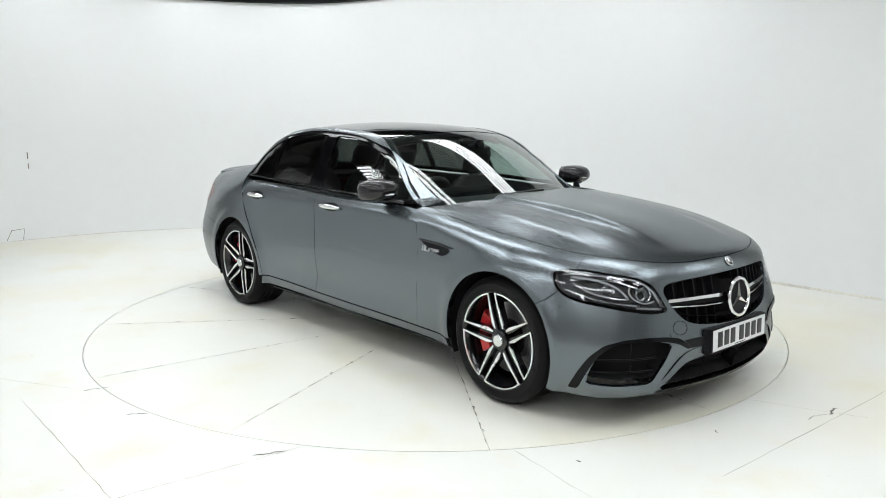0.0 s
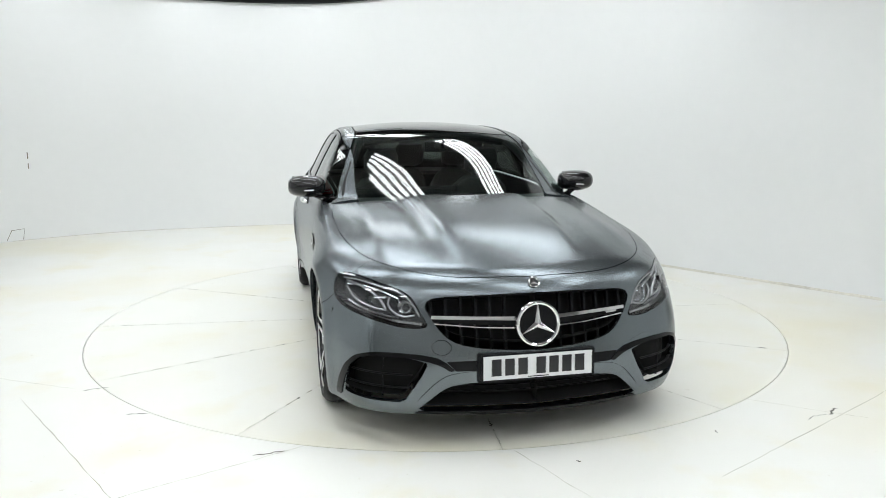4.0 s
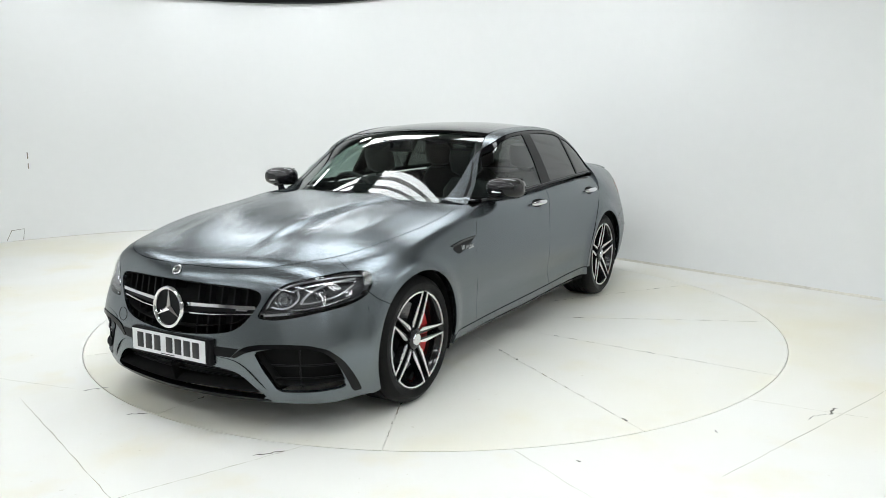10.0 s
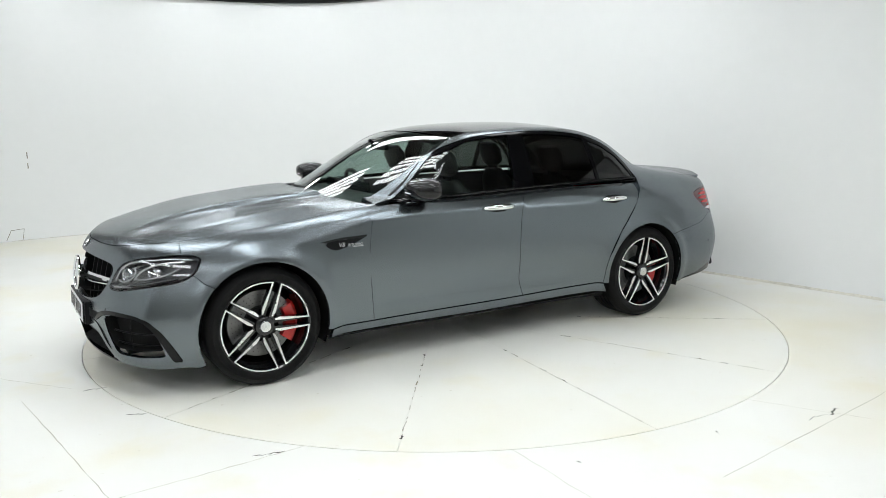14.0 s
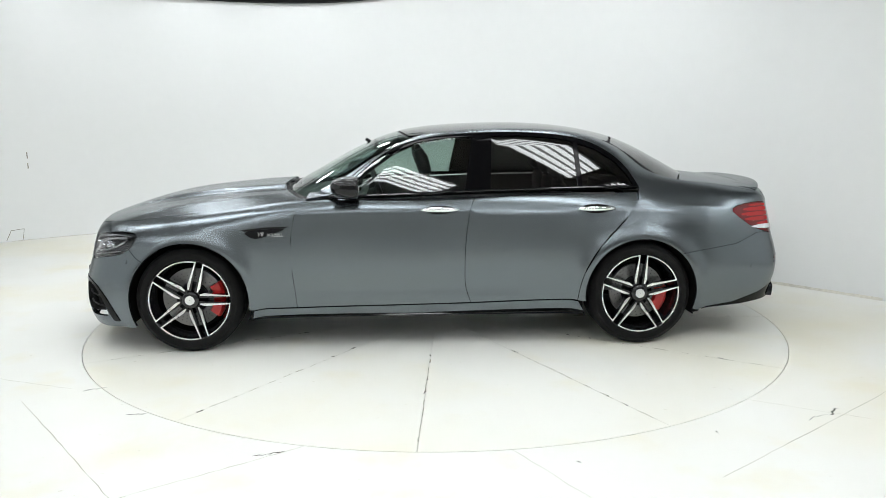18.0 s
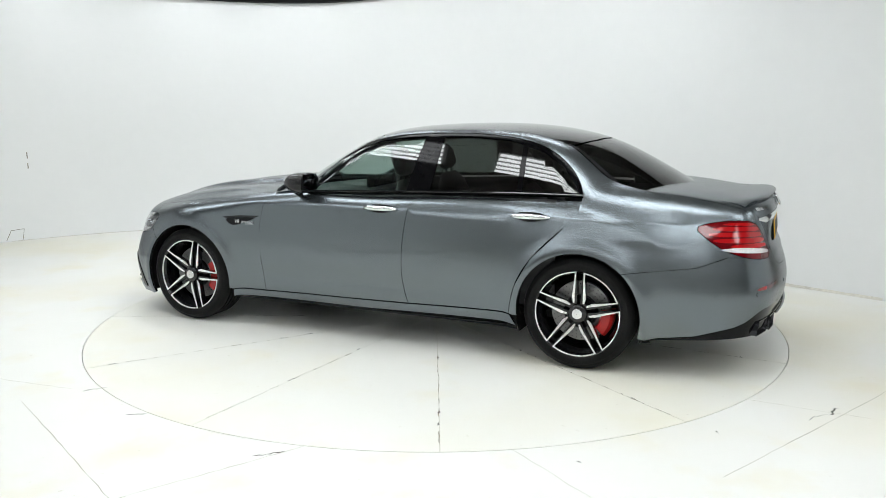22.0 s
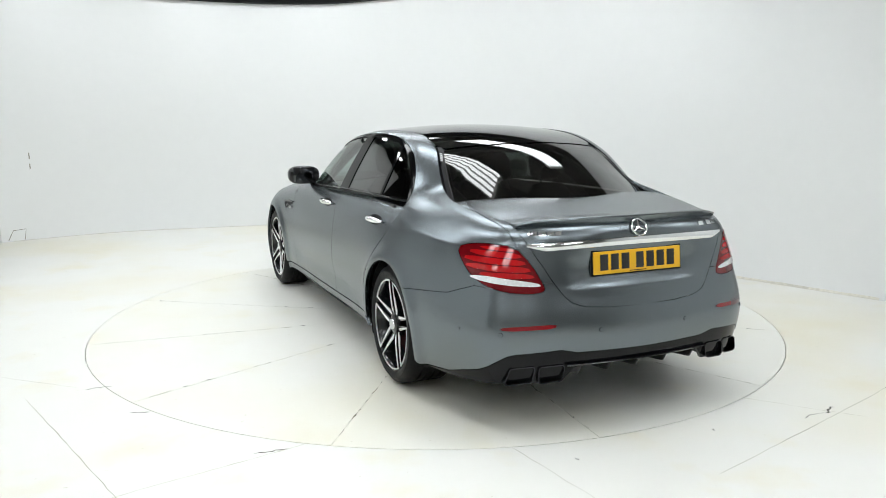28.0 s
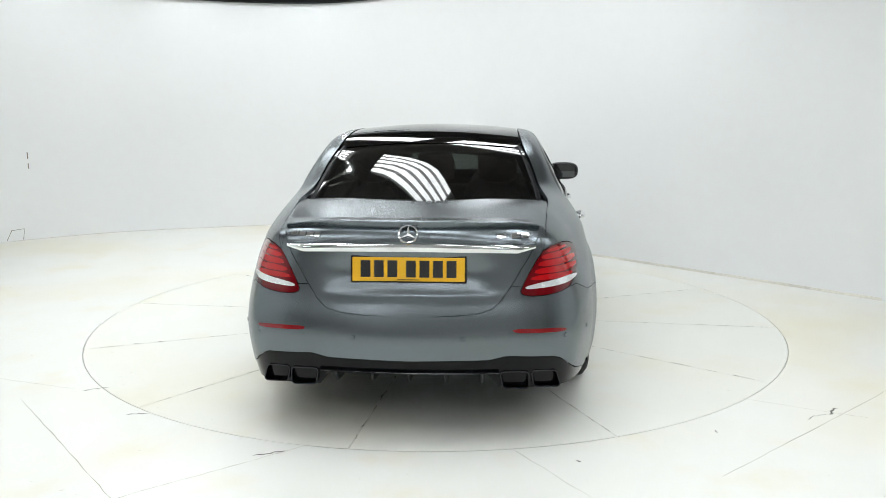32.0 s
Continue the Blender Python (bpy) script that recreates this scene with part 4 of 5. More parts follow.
# cabin top
wsb = [(0.80, 0.60), (0.86, 0.45), (0.915, 0.22), (0.935, 0.0)]
wst = [(0.07, 0.45), (0.115, 0.2), (0.13, 0.0)]
half = curve(wsb[::-1] + WS, 3) + wst
panel("windscreen", half + [(x, -y) for x, y in reversed(half[1:-1])], m_roof, GLASS_FRONT, car, step=0.06, lift=-0.004, label="raked tinted windscreen")
half = [(0.117, 0.0), (0.102, 0.2), (0.057, 0.45), (0.008, 0.553)] + [(x, y - 0.006) for x, y in ROOF_EDGE] + [(-1.325, 0.50), (-1.40, 0.25), (-1.43, 0.0)]
panel("roof_glass_panel", half + [(x, -y) for x, y in reversed(half[1:-1])], m_roof, GLASS_ROOF, car, step=0.06, lift=-0.003, label="black panoramic glass roof")
half = [(-1.442, 0.0), (-1.412, 0.25), (-1.338, 0.50), (-1.345, 0.552)] + [(x, y - 0.008) for x, y in RW[1:]] + [(-1.87, 0.640), (-1.97, 0.45), (-2.04, 0.2), (-2.06, 0.0)]
panel("rear_window", half + [(x, -y) for x, y in reversed(half[1:-1])], m_roof, GLASS_DARK, car, step=0.06, lift=-0.004, label="dark tinted rear window")
GL_F = [(0.555, 1.003), (0.437, 1.105), (0.218, 1.252), (-0.012, 1.334), (-0.20, 1.361), (-0.365, 1.369), (-0.305, 1.033)]
GL_R = [(-0.475, 1.04), (-0.50, 1.37), (-0.68, 1.374), (-0.95, 1.353), (-1.04, 1.33), (-1.05, 1.052)]
GL_Q = [(-1.085, 1.053), (-1.075, 1.318), (-1.18, 1.288), (-1.32, 1.198), (-1.40, 1.105), (-1.428, 1.055)]
OUT = DLO_TOP + [(0.42, 0.985), (0.05, 0.998), (-0.38, 1.013), (-1.1, 1.028)]
for sign in (1, -1):
    fr = panel("window_surround", OUT, m_side(sign), SURROUND, car, [GL_F, GL_R, GL_Q], step=0.05, lift=-0.001, label="gloss black window surround and pillar")
    panel("window_pane", grown(GL_F, 0.006), m_side(sign), GLASS_SIDE, sides[sign][0], step=0.06, lift=-0.006, thick=0.004)
    panel("window_pane", grown(GL_R, 0.006), m_side(sign), GLASS_DARK, sides[sign][1], step=0.06, lift=-0.006, thick=0.004, label="dark tinted pane")
    panel("quarter_pane", grown(GL_Q, 0.006), m_side(sign), GLASS_DARK, fr, step=0.06, lift=-0.006, thick=0.004, label="dark tinted pane")

# dark shell under the panels, open at the wheels
def inner_shell():
    us = np.linspace(-LEN, LEN, 260)
    zs = np.linspace(0.2, 0.94, 16)
    vs, fs = [], []
    for z in zs:
        X, Y, d = _ring(float(z))
        su = np.abs(us)
        dd = np.interp(su, _SS, d) + 0.03
        px, py, nx, ny = plan(us)
        vs.append(np.stack([px - nx * dd, py - ny * dd, np.full(us.shape, z)], 1))
    V = np.concatenate(vs)
    n = len(us)
    for i in range(len(zs) - 1):
        for j in range(n - 1):
            q = (i * n + j, i * n + j + 1, (i + 1) * n + j + 1, (i + 1) * n + j)
            c = V[list(q)].mean(0)
            if min(math.hypot(c[0] - w, c[2] - HUB_Z) for w in (WHEEL_X, -WHEEL_X)) < 0.40:
                continue
            if c[0] > 1.7 or (c[0] < -1.9 and (0.60 < c[2] or c[2] < 0.38)) or (c[2] > 0.78 and not -1.5 < c[0] < 0.75):
                continue
            fs.append(q)
    ms = Mesh().add(V.tolist(), fs)
    ms.box((0.0, 0, 0.215), (2.1, 1.66, 0.03))
    ms.box((1.92, 0, 0.21), (0.4, 1.0, 0.03)).box((-2.1, 0, 0.335), (0.6, 1.1, 0.03))
    ms.box((0.0, 0, 0.3), (3.9, 1.05, 0.12)).box((2.04, 0, 0.25), (0.2, 1.02, 0.13))
    part("inner_shell", ms, DARK, car)


inner_shell()


# ---------------------------------------------------------------- wheels
def turned(poly, a):
    c, s = math.cos(a), math.sin(a)
    return [(x * c - y * s, x * s + y * c) for x, y in poly]


def build_wheel(width, r_tyre, disc_r, turn):
    """A wheel with its outer face towards +y, hub at the origin: tyre, black rim, machined double spokes, brake."""
    w = hold("wheel", car)
    h = width / 2
    rt = r_tyre
    prof = [(0.255, -h + 0.01), (0.268, -h + 0.003), (0.29, -h - 0.004), (rt - 0.03, -h + 0.002), (rt - 0.01, -h + 0.016), (rt, -h + 0.04)]
    for g in (-0.06, -0.02, 0.02, 0.06):
        prof += [(rt, g - 0.006), (rt - 0.007, g - 0.004), (rt - 0.007, g + 0.004), (rt, g + 0.006)]
    prof += [(rt, h - 0.04), (rt - 0.01, h - 0.016), (rt - 0.03, h - 0.002), (0.305, h + 0.004), (0.29, h + 0.004), (0.272, h - 0.002), (0.262, h - 0.010), (0.255, h - 0.02)]
    part("tyre", Mesh().lathe(prof, 72), RUBBER, w, "black low-profile rubber tyre")
    rim = part("rim", Mesh().lathe([(0.262, h - 0.012), (0.266, h - 0.004), (0.262, h - 0.003), (0.252, h - 0.012), (0.243, h - 0.04), (0.225, h - 0.09), (0.222, -h + 0.03), (0.255, -h + 0.01)], 64), RIMBLACK, w, "gloss black alloy rim")
    m = Matrix.Rotation(radians(90), 4, "X") @ Matrix.Diagonal((1, 1, -1, 1))
    zf = h - 0.018
    part("hub", Mesh().lathe([(0.01, zf + 0.002), (0.044, zf + 0.001), (0.054, zf - 0.006), (0.060, zf - 0.03), (0.055, zf - 0.08)], 40), RIMBLACK, w)
    part("hub_cap", Mesh().lathe([(0.002, zf + 0.01), (0.030, zf + 0.009), (0.0335, zf + 0.004), (0.034, zf)], 32), SILVER, w, "silver round hub cap")
    for k in range(5):
        a = radians(90 + turn + 72 * k)
        ms = Mesh()
        # black pair of spokes under the machined faces, dished towards the hub
        for sg in (-1, 1):
            for j in range(7):
                t0, t1 = j / 7, (j + 1) / 7
                r0, r1 = 0.05 + 0.205 * t0, 0.05 + 0.205 * t1
                def wline(t):
                    return (0.010 + 0.009 * t, 0.040 - 0.008 * t)
                (a0, b0), (a1, b1) = wline(t0), wline(t1)
                z0, z1 = zf - 0.012 * (1 - t0) ** 2 - 0.004 + 0.016 * t0, zf - 0.012 * (1 - t1) ** 2 - 0.004 + 0.016 * t1
                top = [(r0, sg * a0, z0), (r1, sg * a1, z1), (r1, sg * b1, z1), (r0, sg * b0, z0)]
                bot = [(x, y, z - 0.045) for x, y, z in top]
                ms.add(top + bot, [(0, 1, 2, 3), (7, 6, 5, 4), (0, 1, 5, 4), (2, 3, 7, 6), (1, 2, 6, 5), (0, 3, 7, 4)], m @ Matrix.Rotation(a, 4, "Z"))
        part("spoke", ms, RIMBLACK, w, smooth=25)
        # machined bright edge: tapered blades beside each opening and the arc that joins them
        for sg in (-1, 1):
            ms = Mesh()
            n = 12
            vs = []
            for j in range(n + 1):
                t = j / n
                r = 0.062 + 0.196 * t
                wd = 0.0065 + 0.0125 * (1 - t) ** 1.3 * min(1.0, t * 5 + 0.15)
                mid = 0.0285 - 0.003 * t + (0.5 * wd - 0.003)
                z = zf - 0.012 * (1 - t) ** 2 + 0.016 * t
                vs += [(r, sg * (mid - wd * 0.5), z), (r, sg * (mid + wd * 0.5), z), (r, sg * (mid + wd * 0.5 + 0.001), z - 0.006), (r, sg * (mid - wd * 0.5 - 0.001), z - 0.006)]
            fs = [(j * 4 + q, j * 4 + (q + 1) % 4, (j + 1) * 4 + (q + 1) % 4, (j + 1) * 4 + q) for j in range(n) for q in range(4)] + [(0, 1, 2, 3), (n * 4, n * 4 + 1, n * 4 + 2, n * 4 + 3)]
            ms.add(vs, fs, m @ Matrix.Rotation(a, 4, "Z"))
            part("machined_edge", ms, CUT, w, smooth=25)
        b = math.asin(0.0235 / 0.255)
        ms = Mesh()
        vs, n = [], 16
        for j in range(n + 1):
            g = a + b + (radians(72) - 2 * b) * j / n
            for r, z in ((0.2515, zf + 0.0165), (0.2585, zf + 0.0165), (0.2585, zf + 0.01), (0.2515, zf + 0.01)):
                vs.append((r * math.cos(g), r * math.sin(g), z))
        ms.add(vs, [(j * 4 + q, j * 4 + (q + 1) % 4, (j + 1) * 4 + (q + 1) % 4, (j + 1) * 4 + q) for j in range(n) for q in range(4)], m)
        part("machined_arc", ms, CUT, w, smooth=25)
    disc = part("brake_disc", Mesh().lathe([(0.105, h - 0.105), (disc_r, h - 0.105), (disc_r, h - 0.135), (0.105, h - 0.135)], 56, close=True), DISC, w, "drilled steel brake disc")
    # flat dark hexagons on the disc stand in for the shade in its drilled holes
    ms = Mesh()
    for i in range(36):
        for r in (0.128, 0.148, 0.168):
            g = radians(10 * i + r * 400)
            ms.add([(r * math.cos(g) + 0.0032 * math.cos(q * 1.047), h - 0.1045, r * math.sin(g) + 0.0032 * math.sin(q * 1.047)) for q in range(6)], [tuple(range(6))])
    part("drill_holes", ms, DARK, w, smooth=0)
    part("disc_bell", Mesh().lathe([(0.02, h - 0.085), (0.10, h - 0.085), (0.106, h - 0.11)], 40), PLASTIC, w)
    part("dust_shield", Mesh().lathe([(0.02, -h + 0.06), (0.235, -h + 0.06)], 40), DARK, w)
    return w


def caliper(wheel, width, a0, a1, disc_r):
    """A red brake caliper hugging the disc between two angles (seen from outside, 0 = towards the tail)."""
    h = width / 2
    prof = [(disc_r - 0.058, h - 0.092), (disc_r - 0.05, h - 0.075), (disc_r + 0.005, h - 0.070), (disc_r + 0.022, h - 0.085), (disc_r + 0.024, h - 0.15), (disc_r - 0.06, h - 0.16)]
    ms = Mesh().lathe(prof, 14, "y", None, a0, a1, close=True)
    n = len(prof)
    ms.f += [tuple(range(n)), tuple(14 * n + j for j in range(n))]
    part("caliper", ms, REDCAL, wheel, "bright red brake caliper")


wf = build_wheel(0.262, 0.342, 0.192, 17)
wr = build_wheel(0.285, 0.342, 0.182, 3)
caliper(wf, 0.262, 148, 216, 0.192)
caliper(wr, 0.285, 172, 222, 0.182)
YF, YR = 0.925 - 0.131, 0.918 - 0.1425
TURN_F, TURN_R = radians(27), radians(-11)
cf = copy_thing(wf, pose(WHEEL_X, -YF, 0.342, 0, 0, 180) @ Matrix.Rotation(TURN_F, 4, "Y"))
cr = copy_thing(wr, pose(-WHEEL_X, -YR, 0.342, 0, 0, 180) @ Matrix.Rotation(TURN_R, 4, "Y"))
wf.matrix_basis = pose(WHEEL_X, YF, 0.342)
wr.matrix_basis = pose(-WHEEL_X, YR, 0.342)
# the far side's calipers sit towards the tail as well
for c, back_turn in ((cf, TURN_F), (cr, TURN_R)):
    for o in c.children_recursive:
        if o.name.startswith("caliper"):
            o.matrix_basis = Matrix.Rotation(math.pi - back_turn, 4, "Y")


def build_wells():
    for wx, y0 in ((WHEEL_X, 0.56), (-WHEEL_X, 0.54)):
        for sg in (1, -1):
            ms = Mesh()
            r = 0.392
            n = 24
            vs = []
            for i in range(n + 1):
                a = radians(-22 + 224 * i / n)
                for y in (y0, 0.90):
                    vs.append((wx + r * math.cos(a), sg * y, HUB_Z + r * math.sin(a)))
                vs.append((wx, sg * y0, HUB_Z))
            ms.add(vs, [(3 * i, 3 * i + 1, 3 * i + 4, 3 * i + 3) for i in range(n)] + [(3 * i, 3 * i + 3, 3 * i + 2) for i in range(n)])
            part("wheel_arch_liner", ms, DARK, car)


build_wells()


# ---------------------------------------------------------------- front and tail details
def on_shell(uv, lift=0.0, fn=m_body):
    """Point and outward normal of the shell at an outline point."""
    e = 2e-3
    q = fn(uv[0] + np.array([0, e, -e, 0, 0]), uv[1] + np.array([0, 0, 0, e, -e]), lift)
    p = q[0]
    n = np.cross(q[1] - q[2], q[3] - q[4])
    n /= np.linalg.norm(n)
    if (n * (p - np.array([np.clip(p[0], -1.6, 1.6) * 0.9, 0, 0.55]))).sum() < 0:
        n = -n
    return Vector(p), Vector(n)


def facing(p, n, up=Vector((0, 0, 1))):
    """A frame at p whose z looks along n and whose y points up."""
    x = up.cross(n).normalized()
    y = n.cross(x)
    return Matrix((( x.x, y.x, n.x, p.x), (x.y, y.y, n.y, p.y), (x.z, y.z, n.z, p.z), (0, 0, 0, 1)))


def star(name, parent, m, r, thick, back=None):
    """A ring with three tapered points, in chrome."""
    s = part(name, Mesh().tube([(r * math.cos(a), r * math.sin(a), 0) for a in np.linspace(0, 2 * math.pi, 48, endpoint=False)], thick, 8, True, m), CHROME, parent, "chrome ring with three points")
    for k in range(3):
        a = radians(90 + 120 * k)
        w, L = r * 0.17, r * 0.98
        vs = [(0, 0, thick * 1.1), (w * math.cos(a + 1.05), w * math.sin(a + 1.05), 0), (L * math.cos(a), L * math.sin(a), thick * 0.3), (w * math.cos(a - 1.05), w * math.sin(a - 1.05), 0), (0, 0, -thick * 0.5)]
        part("point", Mesh().add(vs, [(0, 1, 2), (0, 2, 3), (4, 2, 1), (4, 3, 2)], m), CHROME, parent, smooth=0)
    if back:
        part("backing", Mesh().lathe([(0.001, -0.004), (r, -0.004)], 40, "z", m), back, parent)
    return s


def strip(name, poly, fn, material, parent, lift, thick=0.01, step=0.03, flip=None, label="", rounds=1):
    return panel(name, soft(poly, rounds) if rounds else poly, fn, material, parent, lift=lift, thick=thick, step=step, flip=flip, gap=0.0, label=label)


grille = hold("grille", car)
p0 = on_shell(fp(0, 0.59))[0]
for k in range(-7, 8):
    y = k * 0.066
    if abs(y) < 0.07:
        continue
    h0 = 0.465 + 0.10 * max(0, abs(y) - 0.36)
    h1 = 0.712 - 0.12 * max(0, abs(y) - 0.36)
    pa, _ = on_shell(fp(y, h0))
    pb, _ = on_shell(fp(y, h1))
    pm, _ = on_shell(fp(y, (h0 + h1) / 2))
    ms = Mesh()
    vs = []
    for p in (pa, pm, pb):
        for dx, dy in ((-0.04, -0.005), (-0.04, 0.005), (-0.075, 0.005), (-0.075, -0.005)):
            vs.append((p.x + dx, p.y + dy, p.z))
    ms.add(vs, [(j * 4 + q, j * 4 + (q + 1) % 4, (j + 1) * 4 + (q + 1) % 4, (j + 1) * 4 + q) for j in range(2) for q in range(4)] + [(0, 1, 2, 3), (8, 9, 10, 11)])
    part("slat", ms, PLASTIC, grille, smooth=0)
for sg in (1, -1):
    for z0, z1, zz0, zz1, lf in ((0.603, 0.622, 0.610, 0.626, 0.004), (0.565, 0.573, 0.586, 0.592, 0.001)):
        strip("chrome_bar", [fp(0.06, z0), fp(0.09, z1), fp(0.25, z1 + 0.002), fp(0.47, zz1), fp(0.473, zz0), fp(0.25, z0 + 0.006)], m_body, CHROME, grille, lf - 0.008, 0.02, flip=None if sg > 0 else MIR, rounds=0)
    strip("bar_body", [fp(0.06, 0.575), fp(0.06, 0.60), fp(0.465, 0.610), fp(0.465, 0.594)], m_body, PLASTIC, grille, -0.014, 0.02, flip=None if sg > 0 else MIR, rounds=0)
strip("bar_badge", [fp(0.37, 0.598), fp(0.37, 0.607), fp(0.43, 0.608), fp(0.43, 0.599)], m_body, SILVER, grille, -0.010, 0.004, rounds=0)
star("front_star", grille, facing(p0 + Vector((0.016, 0, 0)), Vector((1, 0, 0.10)).normalized()), 0.096, 0.0095, PLASTIC)
p, n = on_shell(fp(0, 0.765))
star("bonnet_emblem", bumper_f, facing(p + n * 0.004, n), 0.024, 0.0035, LAMPGREY)
part("camera_eye", Mesh().lathe([(0.001, 0.012), (0.008, 0.011), (0.012, 0.004), (0.012, -0.02)], 20, "x", Matrix.Translation(on_shell(fp(0, 0.452))[0] + Vector((-0.006, 0, 0)))), BLACK, grille)


def number_plate(name, m, face, label):
    """A flat plate in a black holder, its writing as plain bars."""
    pl = hold(name, car)
    pl.matrix_basis = m
    tagged(pl, label)
    part("holder", Mesh().box((0, 0, -0.006), (0.535, 0.125, 0.014), bevel=0.004), PLASTIC, pl)
    part("plate", Mesh().box((0, 0, 0.003), (0.518, 0.110, 0.005), bevel=0.002), face, pl, label)
    # seven characters as plain upright bars
    xs = (-0.198, -0.136, -0.074, 0.012, 0.074, 0.136, 0.198)
    for x in xs:
        part("bar", Mesh().box((x, 0.002, 0.006), (0.046, 0.078, 0.002), bevel=0.0008), PLATEINK, pl)
    part("maker_bar", Mesh().box((0, -0.048, 0.006), (0.10, 0.004, 0.001)), PLATEINK, pl)
    return pl


number_plate("front_number_plate", facing(Vector((2.332, 0, 0.400)), Vector((1, 0, 0.03)).normalized()), WHITEPLATE, "white plate with dark bars in a black holder")
number_plate("rear_number_plate", facing(Vector((-2.504, 0, 0.825)), Vector((-1, 0, 0.10)).normalized()), YELLOWPLATE, "yellow plate with dark bars in a black holder")
part("plate_mount", Mesh().box((2.30, 0, 0.395), (0.05, 0.56, 0.135), bevel=0.012), PLASTIC, bumper_f)

# intakes
for sg in (1, -1):
    for z in (0.27, 0.335):
        ms = Mesh()
        pts = [on_shell(fp(sg * y, z), -0.03)[0] for y in np.linspace(0.57, 0.845, 9)]
        ms.tube(pts, 0.007, 6, flat=0.6)
        part("intake_slat", ms, PLASTIC, bumper_f)
    pts = [on_shell(fp(sg * 0.70, z), -0.03)[0] for z in (0.22, 0.3, 0.42)]
    part("intake_slat", Mesh().tube(pts, 0.005, 6), PLASTIC, bumper_f)
    p, n = on_shell(sp(1.86, 0.595))
    p.y *= sg
    n.y *= sg
    part("parking_sensor", Mesh().lathe([(0.001, 0.003), (0.009, 0.003), (0.010, 0.0), (0.0115, 0.0005), (0.012, -0.002)], 18, "z", facing(p, n)), PAINT, bumper_f)
for z in (0.235, 0.265, 0.292):
    part("lower_slat", Mesh().tube([on_shell(fp(y, z), -0.05)[0] for y in np.linspace(-0.40, 0.40, 13)], 0.006, 6, flat=0.5), PLASTIC, bumper_f)
ring = [on_shell(fp(0.432 + 0.043 * math.cos(a), 0.487 + 0.033 * math.sin(a)), 0.0008)[0] for a in np.linspace(0, 2 * math.pi, 24, endpoint=False)]
part("tow_cover", Mesh().tube([(p.x, -p.y, p.z) for p in ring], 0.0012, 4, True), DARK, bumper_f)

# headlights
for sg, fl in ((1, None), (-1, MIR)):
    hl = hold("headlight", car)
    tagged(hl, "clear headlight with dark inner housing and bright light strips")
    panel("housing", grown(LAMP_F, -0.002), m_body, LAMPGREY, hl, lift=-0.05, step=0.03, flip=fl, thick=-0.042)
    panel("lens", grown(LAMP_F, -0.001), m_body, GLASS_LAMP, hl, lift=0.002, step=0.03, flip=fl, thick=0.03)
    def pt(y, z, l):
        p = on_shell(fp(y, z), l)[0]
        return Vector((p.x, sg * p.y, p.z))
    for y, z, r, deep in ((0.592, 0.662, 0.037, -0.036), (0.742, 0.690, 0.026, -0.040)):
        p = pt(y, z, deep)
        nn = Vector((0.93, sg * 0.3, 0.12)).normalized()
        part("projector_ring", Mesh().lathe([(r * 0.9, -0.02), (r, 0.012), (r * 1.08, 0.016), (r * 1.2, 0.006), (r * 1.25, -0.03)], 32, "z", facing(p, nn)), LAMPCHROME, hl)
        part("projector_lens", Mesh().lathe([(0.001, 0.018), (r * 0.4, 0.015), (r * 0.75, 0.008), (r * 0.95, -0.006)], 28, "z", facing(p, nn)), GLASS_LAMP, hl)
        part("projector_core", Mesh().lathe([(0.001, -0.02), (r * 0.5, -0.014), (r * 0.9, -0.004)], 24, "z", facing(p, nn)), LAMPMID, hl)
    # swept light strips: the brow, the leaf-shaped torch and the loop under the projector
    part("light_strip", Mesh().tube([pt(y, z, -0.012) for y, z in curve(((0.835, 0.752), (0.783, 0.757), (0.704, 0.748), (0.60, 0.722), (0.548, 0.672), (0.524, 0.618)), 4)], 0.0046, 6), LAMPSTRIP, hl)
    part("light_strip", Mesh().tube([pt(y, z, -0.014) for y, z in curve(((0.822, 0.744), (0.758, 0.732), (0.712, 0.705), (0.684, 0.672), (0.672, 0.642)), 4)], 0.0062, 6), LAMPSTRIP, hl)
    part("light_strip", Mesh().tube([pt(y, z, -0.018) for y, z in curve(((0.672, 0.642), (0.712, 0.644), (0.756, 0.655), (0.812, 0.684), (0.83, 0.718)), 4)], 0.0046, 6), LAMPSTRIP, hl)
    part("light_strip", Mesh().tube([pt(y, z, -0.016) for y, z in curve(((0.648, 0.704), (0.660, 0.672), (0.640, 0.636), (0.600, 0.617), (0.547, 0.625)), 4)], 0.0046, 6), LAMPSTRIP, hl)
    part("brow", Mesh().tube([pt(y, z, -0.034) for y, z in curve(((0.83, 0.735), (0.76, 0.742), (0.68, 0.728), (0.615, 0.70)), 4)], 0.016, 8, flat=0.5), LAMPCHROME, hl)
    part("bezel", Mesh().tube([pt(y, z, -0.038) for y, z in curve(((0.84, 0.66), (0.78, 0.632), (0.70, 0.615), (0.62, 0.602)), 4)], 0.013, 8, flat=0.5), LAMPMID, hl)
    for k in range(10):
        part("rib", Mesh().box((0, 0, 0), (0.010, 0.011, 0.006), facing(pt(0.520 + k * 0.0135, 0.584 + 0.0014 * k, -0.014), Vector((1, sg * 0.3, 0)).normalized())), LAMPSTRIP, hl)

# tail lights
def rq(y, z, l, sg):
    p = on_shell(rp(y, z), l)[0]
    return Vector((p.x, sg * p.y, p.z))


_ty = np.linspace(0.4, 0.78, 12)
_tx = [on_shell(rp(y, 0.29))[0].x for y in _ty]


def tail_x(y):
    return float(np.interp(y, _ty, _tx))


